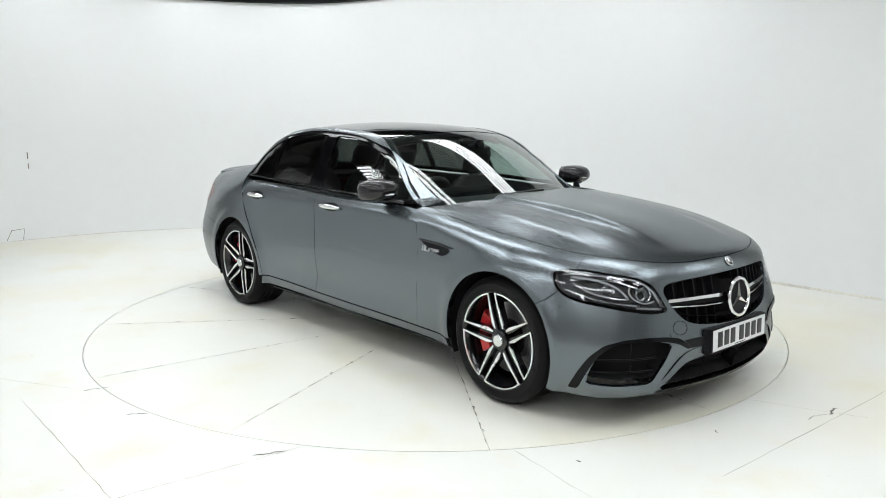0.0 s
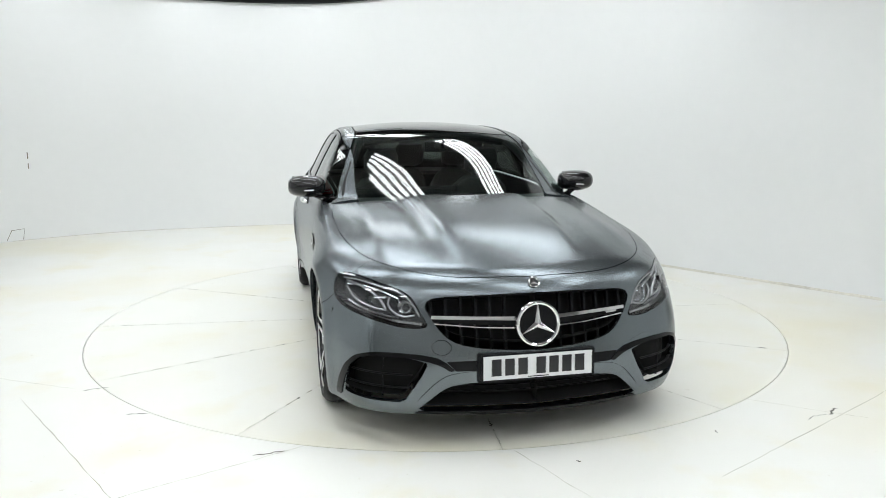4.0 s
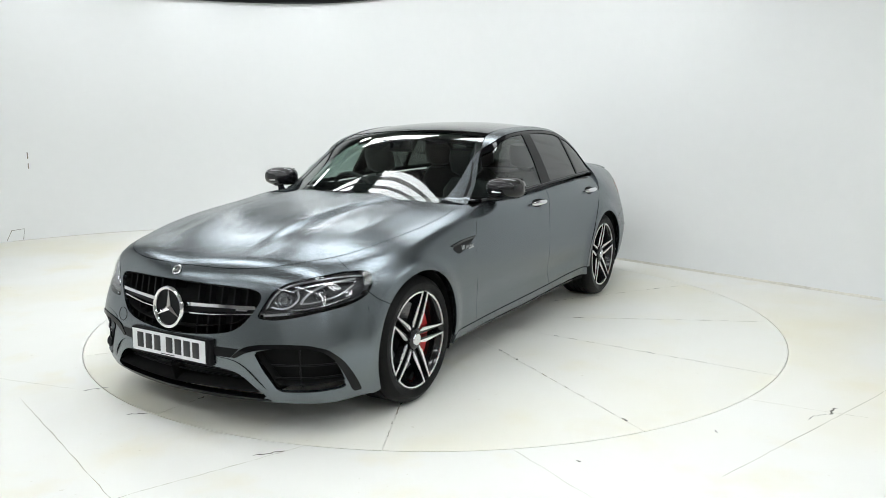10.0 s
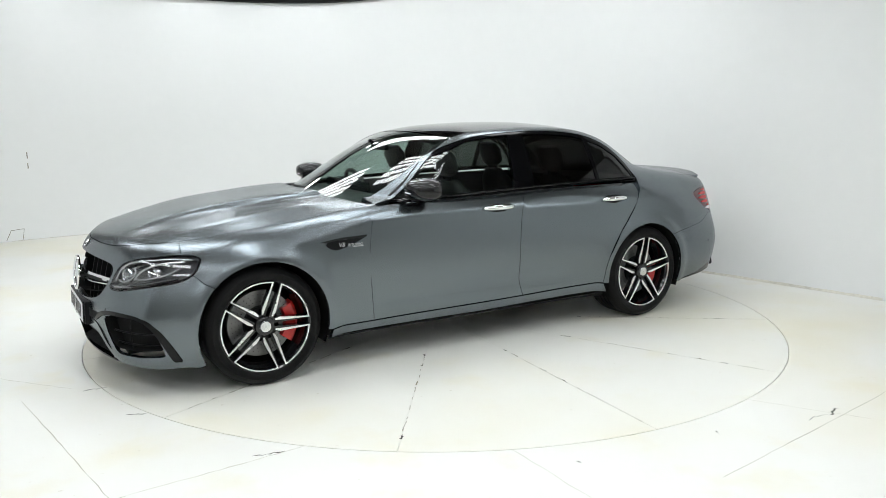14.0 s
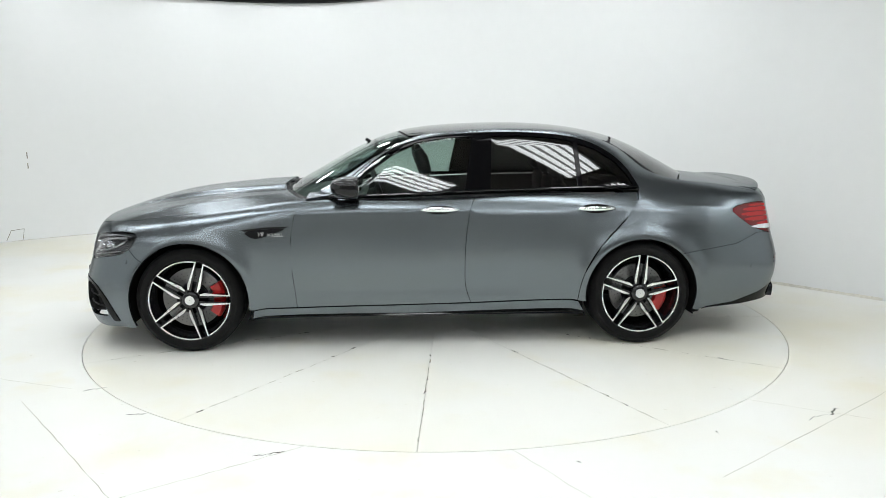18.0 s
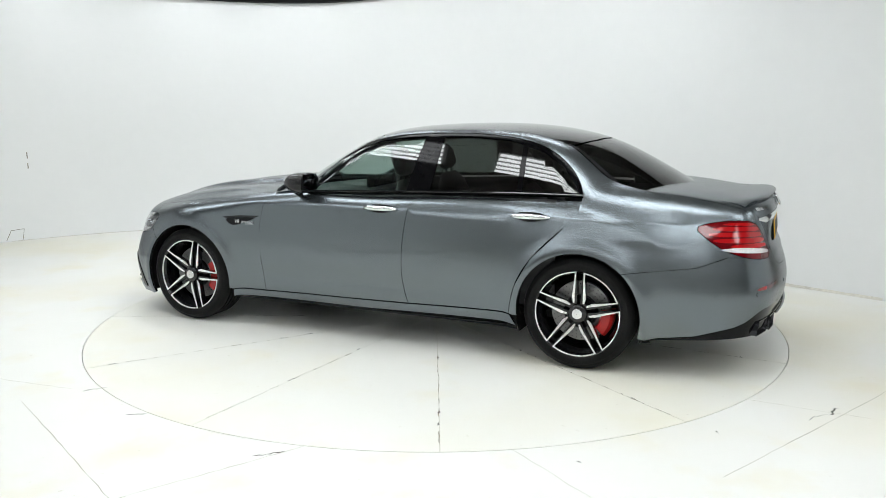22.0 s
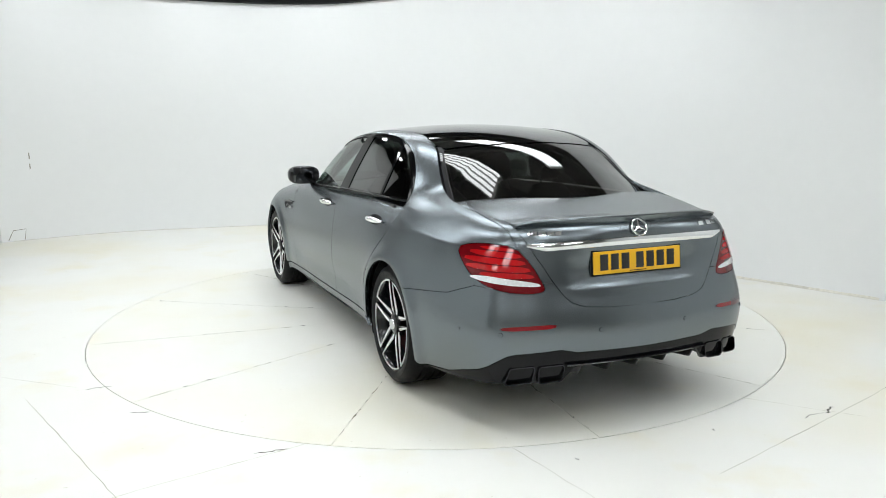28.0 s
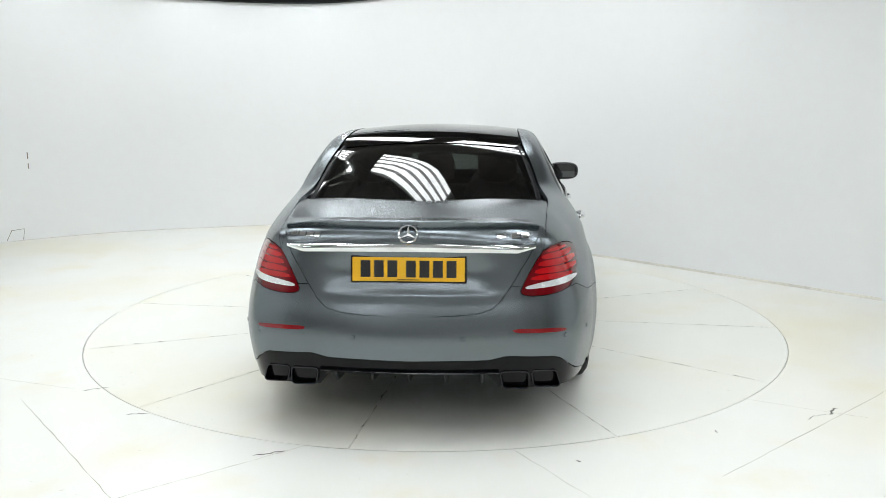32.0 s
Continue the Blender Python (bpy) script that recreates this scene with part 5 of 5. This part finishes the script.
for sg, fl in ((1, None), (-1, MIR)):
    tl = hold("tail_light", car)
    tagged(tl, "red tail light with a clear lower strip")
    panel("lens", grown(LAMP_R, -0.001), m_body, REDDARK, tl, lift=0.001, step=0.03, flip=fl, thick=0.02)
    for za, zb, y0, y1 in ((0.896, 0.911, 0.63, 0.735), (0.866, 0.890, 0.605, 0.765), (0.834, 0.860, 0.590, 0.785), (0.802, 0.828, 0.572, 0.79), (0.774, 0.796, 0.557, 0.765)):
        strip("light_bar", [rp(y0, za - 0.004), rp(y0 + 0.012, zb - 0.006), rp((y0 + y1) / 2, zb), rp(y1 - 0.01, zb - 0.004), rp(y1, za), rp((y0 + y1) / 2, za - 0.002)], m_body, REDBRIGHT, tl, 0.004, 0.006, flip=fl, rounds=1, label="glossy bright red light bar")
    strip("clear_strip", [rp(0.530, 0.732), rp(0.545, 0.750), rp(0.66, 0.767), rp(0.735, 0.777), rp(0.795, 0.766), rp(0.77, 0.751), rp(0.71, 0.744), rp(0.62, 0.736)], m_body, CLEARLAMP, tl, 0.005, 0.006, flip=fl, rounds=2, label="frosted clear strip")
    strip("reflector", [rp(0.490, 0.542), rp(0.474, 0.562), rp(0.60, 0.559), rp(0.71, 0.553), rp(0.733, 0.543), rp(0.716, 0.534), rp(0.60, 0.540)], m_body, REDLENS, bumper_r, 0.002, 0.005, flip=fl, rounds=1, label="slim red reflector")
    strip("reflector_groove", [rp(0.48, 0.536), rp(0.466, 0.568), rp(0.60, 0.566), rp(0.715, 0.560), rp(0.745, 0.545), rp(0.72, 0.528), rp(0.60, 0.534)], m_body, PAINT, bumper_r, 0.0006, 0.002, flip=fl, rounds=1)
    for y, z in ((0.728, 0.515), (0.252, 0.519)):
        p, n = on_shell(rp(y, z))
        p.y *= sg
        n.y *= sg
        part("parking_sensor", Mesh().lathe([(0.001, 0.003), (0.009, 0.003), (0.010, 0.0), (0.0115, 0.0005), (0.012, -0.002)], 18, "z", facing(p, n)), PAINT, bumper_r)
    p, n = on_shell(sp(-2.245, 0.506))
    p.y *= sg
    n.y *= sg
    part("parking_sensor", Mesh().lathe([(0.001, 0.003), (0.010, 0.003), (0.011, 0.0), (0.0125, -0.002)], 18, "z", facing(p, n)), PAINT, bumper_r)
    # exhaust: a pair of slanted square tips
    ex = hold("exhaust", car)
    tagged(ex, "pair of black chrome exhaust tips")
    for y0, y1 in ((0.426, 0.562), (0.570, 0.710)):
        ms, n = Mesh(), 4
        def rect(g, dx):
            out = []
            for cy, cz, q0 in ((y1 - 0.022 - (0.0 if y1 < 0.6 else 0.015), 0.335 - (0.0 if y1 < 0.6 else 0.006), 0), (y0 + 0.018, 0.338, 90), (y0 + 0.026, 0.296, 180), (y1 - 0.022, 0.290 - (0.0 if y1 < 0.6 else 0.008), 270)):
                for a in range(4):
                    q = radians(q0 + 30 * a)
                    xx = tail_x(cy) - 0.006
                    out.append(Vector((xx + dx, sg * (cy + (0.018 - g) * math.cos(q)), cz + (0.018 - g) * math.sin(q))))
            return out
        loops = [rect(0.004, 0.12), rect(0.0, 0.0), rect(-0.002, -0.012), rect(0.003, -0.012), rect(0.008, 0.0), rect(0.010, 0.09)]
        q = len(loops[0])
        ms.add([v for l in loops for v in l], [(i * q + j, i * q + (j + 1) % q, (i + 1) * q + (j + 1) % q, (i + 1) * q + j) for i in range(5) for j in range(q)])
        tip = part("tip", ms, BLACKCHROME, ex)
        part("pipe_dark", Mesh().add(rect(0.010, 0.08), [tuple(range(q))]), DARK, ex, smooth=0)

# diffuser fins and blade
for y in (-0.34, -0.17, 0.0, 0.17, 0.34):
    part("fin", Mesh().prism([(-2.55, 0.345), (-2.52, 0.295), (-2.38, 0.275), (-2.38, 0.345)], -0.006, 0.006, Matrix.Translation((0, y, 0)) @ Matrix.Rotation(radians(90), 4, "X")), BLACK, diffuser, smooth=0)
part("blade", Mesh().tube([rq(abs(y), 0.358, 0.008, 1 if y >= 0 else -1) for y in np.linspace(-0.42, 0.42, 15)], 0.010, 8, flat=0.5), BLACK, diffuser, "gloss black diffuser blade")
part("tail_panel", Mesh().box((-2.33, 0, 0.37), (0.36, 0.84, 0.07)), DARK, diffuser)

# boot lid trim
def build_chrome_strip():
    """A wide bright strip over the plate, its face leaning upwards."""
    ms, vs, n = Mesh(), [], 29
    for i in range(n):
        y = -0.582 + 1.164 * i / (n - 1)
        a = abs(y)
        e = min(1.0, (0.60 - a) / 0.10)
        zt = 0.940 - 0.012 * (a / 0.58) ** 3
        zb = zt - 0.004 - 0.030 * e
        pa = rq(a, zt, 0.002, 1 if y >= 0 else -1)
        pb = rq(a, zb, 0.004 + 0.007 * e, 1 if y >= 0 else -1)
        pc = rq(a, zb - 0.002, 0.0, 1 if y >= 0 else -1)
        vs += [pa, pa.lerp(pb, 0.5) + Vector((-0.003 * e, 0, 0.002 * e)), pb, pc]
    ms.add(vs, [(i * 4 + j, i * 4 + (j + 1) % 4, (i + 1) * 4 + (j + 1) % 4, (i + 1) * 4 + j) for i in range(n - 1) for j in range(4)] + [(0, 1, 2, 3), tuple((n - 1) * 4 + j for j in range(4))])
    part("chrome_strip", ms, CHROME, boot, "wide chrome strip", smooth=50)


build_chrome_strip()
p, n = on_shell(rp(0.0, 0.985))
star("rear_star", boot, facing(p + n * 0.008, n), 0.042, 0.005, None)
for sg, y0, y1, hh in ((1, 0.395, 0.565, 0.016), (-1, 0.405, 0.46, 0.018), (-1, 0.47, 0.555, 0.022)):
    z = 0.975
    fl = None if sg > 0 else TAILMIR
    if sg > 0:
        for k, w in enumerate((0.010, 0.010, 0.010, 0.032, 0.032, 0.028)):
            yy = y1 - (0, 0.013, 0.026, 0.042, 0.082, 0.120)[k]
            strip("badge_bar", [rp(yy, z - hh / 2), rp(yy - 0.004, z + hh / 2), rp(yy - w - 0.004, z + hh / 2), rp(yy - w, z - hh / 2)], m_body, CHROME, boot, 0.003, 0.003, rounds=0, flip=fl)
    else:
        for k in range(2 if y0 > 0.46 else 1):
            a, b = y0 + k * 0.045, y0 + k * 0.045 + 0.036
            strip("badge_bar", [rp(a, z - hh / 2), rp(a, z + hh / 2), rp(b, z + hh / 2), rp(b, z - hh / 2)], m_body, CHROME, boot, 0.003, 0.003, rounds=0, flip=fl)


def build_spoiler():
    """A thin lip along the boot's rear edge."""
    ms, vs, n = Mesh(), [], 33
    for i in range(n):
        y = -0.60 + 1.2 * i / (n - 1)
        a = abs(y)
        e = min(1, (0.62 - a) / 0.12)
        xr = -2.475 + 0.13 * (a / 0.6) ** 2.2
        zt = float(m_deck(np.array([xr + 0.05]), np.array([y]))[0, 2])
        zf = float(m_deck(np.array([xr + 0.12]), np.array([y]))[0, 2])
        h = 0.012 * e
        vs += [(xr + 0.12, y, zf + 0.001), (xr + 0.05, y, zt + h * 0.45 + 0.003), (xr - 0.014, y, zt + h), (xr - 0.020, y, zt + h - 0.004), (xr - 0.004, y, zt - 0.022), (xr + 0.05, y, zt - 0.03)]
    ms.add(vs, [(i * 6 + j, i * 6 + (j + 1) % 6, (i + 1) * 6 + (j + 1) % 6, (i + 1) * 6 + j) for i in range(n - 1) for j in range(6)] + [tuple(range(6)), tuple((n - 1) * 6 + j for j in range(6))])
    part("spoiler", ms, PAINT, boot, "thin grey boot spoiler", smooth=50)


build_spoiler()


# ---------------------------------------------------------------- flank details
def blob(ms, rows, n=20, m=None):
    """Closed skin over rounded rectangular rings: rows of (centre, half width, half height, power) across x."""
    vs = []
    for (cx, cy, cz), hw, hh, pw in rows:
        for j in range(n):
            a = 2 * math.pi * j / n
            c, s = math.cos(a), math.sin(a)
            k = (abs(c) ** pw + abs(s) ** pw) ** (-1 / pw)
            vs.append((cx, cy + hw * c * k, cz + hh * s * k))
    q = len(rows)
    fs = [(i * n + j, i * n + (j + 1) % n, (i + 1) * n + (j + 1) % n, (i + 1) * n + j) for i in range(q - 1) for j in range(n)]
    fs += [tuple(range(n)), tuple((q - 1) * n + j for j in range(n))]
    return ms.add(vs, fs, m)


def lettering(name, words, size, m, material, parent):
    """Raised letters in the plane of m, starting at its origin."""
    cu = bpy.data.curves.new(name, "FONT")
    cu.body, cu.size, cu.extrude, cu.resolution_u, cu.shear = words, size, 0.0015, 2, 0.2
    cu.offset = size * 0.012
    tmp = new(name, cu)
    bpy.context.view_layer.update()
    me = bpy.data.meshes.new_from_object(tmp.evaluated_get(bpy.context.evaluated_depsgraph_get()))
    bpy.data.objects.remove(tmp)
    me.transform(m)
    me.materials.clear()
    me.materials.append(material)
    ob = new(name, me)
    ob.parent = parent
    return tagged(ob, "raised silver lettering")


for sg in (1, -1):
    mir = Matrix.Diagonal((1, sg, 1, 1))
    wm = hold("wing_mirror", car)
    tagged(wm, "gloss black wing mirror")
    ms = Mesh()
    blob(ms, [((0.552, 0.918, 1.066), 0.03, 0.014, 2.4), ((0.540, 0.918, 1.066), 0.072, 0.040, 2.6), ((0.508, 0.920, 1.065), 0.102, 0.056, 2.8), ((0.465, 0.922, 1.064), 0.117, 0.066, 2.9), ((0.42, 0.924, 1.062), 0.119, 0.069, 3.0), ((0.385, 0.924, 1.062), 0.115, 0.066, 3.0), ((0.378, 0.924, 1.062), 0.106, 0.060, 3.0)], 28, mir)
    part("housing", ms, BLACK, wm, "gloss black mirror shell", smooth=60)
    part("lower_shell", Mesh().tube([mir @ Vector(p) for p in ((0.53, 0.845, 1.022), (0.51, 0.90, 1.008), (0.47, 0.96, 1.010), (0.43, 1.01, 1.024))], (0.012, 0.02, 0.02, 0.012), 10, flat=0.5), PLASTIC, wm)
    part("mirror_glass", Mesh().box((0.376, 0.930, 1.068), (0.004, 0.165, 0.108), mir, 0.0015), MIRRORGLASS, wm, "mirror glass with its dark reflection put into the colour")
    part("stalk", Mesh().tube([mir @ Vector(p) for p in ((0.56, 0.815, 0.985), (0.52, 0.855, 1.0), (0.49, 0.90, 1.015))], (0.026, 0.022, 0.02), 10, flat=0.6), BLACK, wm)
    part("indicator", Mesh().tube([mir @ Vector(p) for p in ((0.552, 0.885, 1.047), (0.545, 0.94, 1.045), (0.51, 1.005, 1.048), (0.47, 1.030, 1.053))], 0.0045, 6), CLEARLAMP, wm, "slim clear indicator strip")
    for door, x0, x1, z in ((sides[sg][0], -0.02, -0.26, 0.912), (sides[sg][1], -1.045, -1.283, 0.910)):
        bow = []
        for i in range(13):
            t = i / 12
            x = x0 + (x1 - x0) * t
            y = float(on_shell(sp(x, z), 0, m_body)[0].y) + 0.006 + 0.026 * math.sin(math.pi * t) ** 0.6
            bow.append((x, sg * y, z + 0.004 * math.sin(math.pi * t)))
        rr = [0.007 + 0.0115 * math.sin(math.pi * i / 12) ** 0.5 for i in range(13)]
        h = part("handle", Mesh().tube(bow, rr, 12, flat=1.0), CHROME, door, "chrome door handle")
        xm = (x0 + x1) / 2
        # flat dark sheet on the door skin, painting the shade of the handle's hollow
        cup = soft([sp(x0 - 0.035, z + 0.022), sp(xm, z + 0.028), sp(x1 + 0.035, z + 0.020), sp(x1 + 0.02, z - 0.012), sp(xm, z - 0.036), sp(x0 - 0.02, z - 0.014)], 2)
        panel("handle_recess_shade", cup, m_body, DARK, door, lift=0.0015, step=0.03, gap=0, thick=0.003, flip=None if sg > 0 else MIR)
    fl = None if sg > 0 else MIR
    # vent with badge behind the front wheel
    v = strip("side_vent", [sp(1.118, 0.785), sp(0.99, 0.797), sp(0.845, 0.803), sp(0.853, 0.795), sp(0.99, 0.745), sp(1.055, 0.738)], m_body, PLASTIC, car, 0.002, 0.008, flip=fl, rounds=1, label="dark side vent with a silver badge")
    strip("vent_blade", [sp(1.125, 0.792), sp(0.99, 0.807), sp(0.83, 0.811), sp(0.84, 0.801), sp(0.99, 0.795), sp(1.10, 0.784)], m_body, BLACK, v, 0.009, 0.008, flip=fl, rounds=0)
    for words, x, z, size in (("V8", 1.022, 0.757, 0.036), ("BITURBO", 0.962, 0.757, 0.0235)):
        p, n = on_shell(sp(x, z))
        p.y *= sg
        n.y *= sg
        if sg < 0:
            q, _ = on_shell(sp(*((0.862, z) if words == "V8" else (0.922, z))))
            p = Vector((q.x, -q.y, q.z))
        lettering("badge_" + ("figure" if words == "V8" else "word"), words, size, facing(p + n * 0.007, n), SILVER, v)
    strip("badge_line", [sp(0.93, 0.748), sp(0.93, 0.752), sp(0.858, 0.755), sp(0.858, 0.751)], m_body, SILVER, v, 0.007, 0.003, flip=fl, rounds=0)
    # bright line under the windows, black blade along the sill
    base = curve(BELT, 3)
    part("belt_strip", Mesh().tube([Vector((x, sg * (float(m_side(1)(np.array([x]), np.array([z + 0.012]))[0, 1]) + 0.004), z + 0.010)) for x, z in base], 0.0065, 6), BLACK, car, "gloss black belt strip")
    part("sill_blade", Mesh().tube([Vector((x, sg * (0.872 - 0.012 * abs(x)), 0.216 + 0.008 * (0.9 - x) * 0.5)) for x in np.linspace(1.02, -1.03, 12)], 0.010, 8, flat=0.6), BLACK, car, "gloss black sill blade")
# wipers rest along the windscreen foot
wp = hold("wiper", car)
tagged(wp, "black windscreen wiper")
for pts in (((0.90, -0.55, 1.0), (0.86, -0.25, 1.045), (0.885, 0.08, 1.05)), ((0.92, 0.05, 1.03), (0.87, 0.35, 1.035), (0.80, 0.60, 1.02))):
    q = [Vector((x, y, float(m_roof(np.array([x]), np.array([y]))[0, 2]) + 0.014)) for x, y, _ in pts]
    part("wiper_blade", Mesh().tube(q, 0.007, 6), PLASTIC, wp)
part("cowl", Mesh().tube([Vector((0.945 - 0.25 * (y / 0.75) ** 2, y, 0.985 - 0.03 * (abs(y) / 0.75) ** 2)) for y in np.linspace(-0.72, 0.72, 17)], 0.035, 8, flat=0.5), PLASTIC, car, "black plastic cowl")

# ---------------------------------------------------------------- cabin
def seat(name, x, y, w, parent):
    s = hold(name, parent)
    s.location = (x, y, 0.33)
    ms = Mesh()
    blob(ms, [((-0.26, 0, 0.14), w * 0.42, 0.05, 3), ((-0.2, 0, 0.15), w * 0.48, 0.085, 3.5), ((0.1, 0, 0.17), w * 0.5, 0.09, 3.5), ((0.26, 0, 0.18), w * 0.48, 0.08, 3), ((0.32, 0, 0.17), w * 0.42, 0.04, 3)], 20)
    part("seat_cushion", ms, LEATHER, s, smooth=60)
    m = Matrix.Translation((-0.26, 0, 0.16)) @ Matrix.Rotation(radians(-72), 4, "Y")
    ms = Mesh()
    blob(ms, [((-0.02, 0, 0), w * 0.44, 0.05, 3), ((0.06, 0, 0.0), w * 0.5, 0.08, 3.2), ((0.3, 0, 0.0), w * 0.5, 0.075, 3.2), ((0.52, 0, 0.0), w * 0.40, 0.055, 2.8), ((0.60, 0, 0.0), w * 0.25, 0.025, 2.4)], 20, m)
    part("backrest", ms, LEATHER, s, smooth=60)
    ms = Mesh()
    blob(ms, [((0.63, 0, 0), 0.07, 0.02, 2.6), ((0.66, 0, 0.01), 0.12, 0.045, 2.8), ((0.76, 0, 0.012), 0.125, 0.05, 2.8), ((0.82, 0, 0.005), 0.10, 0.03, 2.6)], 18, m)
    ms.tube([m @ Vector((0.55, 0.05, 0)), m @ Vector((0.68, 0.05, 0))], 0.008, 6).tube([m @ Vector((0.55, -0.05, 0)), m @ Vector((0.68, -0.05, 0))], 0.008, 6)
    part("headrest", ms, LEATHER, s, smooth=60)
    return s


seat("front_seat", 0.0, 0.37, 0.52, car)
seat("front_seat", 0.0, -0.37, 0.52, car)
for y in (0.40, 0.0, -0.40):
    seat("rear_seat", -0.92, y, 0.44 if y else 0.34, car)
dash = hold("dashboard", car)
ms = Mesh()
vs = []
for i in range(21):
    y = -0.72 + 1.44 * i / 20
    e = 0.05 * (abs(y) / 0.72) ** 2
    vs += [(0.88 - 4 * e, y, 0.965), (0.62 - e, y, 0.985), (0.44 - e, y, 0.975), (0.36, y, 0.935), (0.40, y, 0.80), (0.5, y, 0.6)]
ms.add(vs, [(i * 6 + j, i * 6 + j + 1, (i + 1) * 6 + j + 1, (i + 1) * 6 + j) for i in range(20) for j in range(5)])
part("dash_body", ms, TRIM, dash, smooth=50)
part("display", Mesh().box((0.41, -0.28, 0.99), (0.02, 0.72, 0.10), bevel=0.006), BLACK, dash, "wide black display")
part("console", Mesh().box((0.05, 0, 0.56), (0.8, 0.24, 0.16), bevel=0.03), TRIM, dash)
sw = hold("steering_wheel", car)
m = Matrix.Translation((0.27, -0.37, 0.93)) @ Matrix.Rotation(radians(-68), 4, "Y")
part("wheel_rim", Mesh().tube([(0.182 * math.cos(a), 0.182 * math.sin(a), 0) for a in np.linspace(0, 2 * math.pi, 36, endpoint=False)], 0.016, 10, True, m), LEATHER, sw)
part("spokes", Mesh().box((0, 0, -0.01), (0.09, 0.13, 0.04), m, 0.012).box((0, 0.12, 0), (0.03, 0.12, 0.012), m, 0.004).box((0, -0.12, 0), (0.03, 0.12, 0.012), m, 0.004).box((-0.11, 0, 0), (0.13, 0.03, 0.012), m, 0.004), TRIM, sw)
part("column", Mesh().tube([(0.28, -0.37, 0.92), (0.5, -0.37, 0.84)], 0.035, 10), TRIM, sw)
im = part("rear_view_mirror", Mesh().box((0.28, 0, 1.30), (0.03, 0.24, 0.075), bevel=0.012), PLASTIC, car, "black rear-view mirror")
part("mirror_stem", Mesh().tube([(0.30, 0, 1.30), (0.36, 0, 1.335)], 0.012, 8), PLASTIC, im)
part("sensor_housing", Mesh().box((0, 0, 0), (0.12, 0.10, 0.02), Matrix.Translation((0.27, 0, 1.318)) @ Matrix.Rotation(radians(24), 4, "Y"), 0.008), PLASTIC, car)
part("parcel_shelf", Mesh().box((-1.72, 0, 0.985), (0.50, 1.26, 0.03), bevel=0.006), PLASTIC, car)
part("cabin_floor", Mesh().box((-0.2, 0, 0.30), (2.2, 1.6, 0.04)), DARK, car)
for sg in (1, -1):
    part("door_lining", Mesh().prism([(0.72, 0.35), (0.72, 0.955), (-0.4, 1.0), (-1.3, 1.01), (-1.3, 0.35)], -0.01, 0.01, Matrix.Translation((0, sg * 0.815, 0)) @ Matrix.Rotation(radians(90), 4, "X")), TRIM, car)
    q = [Vector((x, sg * (y - 0.035), float(m_roof(np.array([x]), np.array([y - 0.035]))[0, 2]) - 0.035)) for x, y in WS + ROOF_EDGE + RW]
    part("pillar_lining", Mesh().tube(q, 0.03, 8), PLASTIC, car)
part("header_lining", Mesh().tube([Vector((0.10 - 0.06 * (y / 0.5) ** 2, y, float(m_roof(np.array([0.1]), np.array([y]))[0, 2]) - 0.035)) for y in np.linspace(-0.5, 0.5, 9)], 0.028, 8), PLASTIC, car)
part("rear_header", Mesh().tube([Vector((-1.38, y, float(m_roof(np.array([-1.38]), np.array([y]))[0, 2]) - 0.04)) for y in np.linspace(-0.5, 0.5, 9)], 0.03, 8), PLASTIC, car)


# ---------------------------------------------------------------- movement
CENTRE = Vector((0.159, -0.059, 0))
TURN = ((0.0, -49.39), (6.0, -92.29), (9.0, -113.79), (13.0, -142.19), (19.0, -184.07), (23.0, -211.61), (28.0, -246.62), (32.0, -274.58))


def motions():
    """The turntable turns steadily and carries the car."""
    f = spline([t for t, _ in TURN], [a for _, a in TURN])
    times = [i * 2.0 for i in range(17)]
    walk(turntable, [(t, pose(0, 0, 0, 0, 0, float(f(t)))) for t in times])
    walk(car, [(t, pose(0, 0, 0.002, 0, 0, float(f(t))) @ Matrix.Translation(CENTRE)) for t in times])


motions()
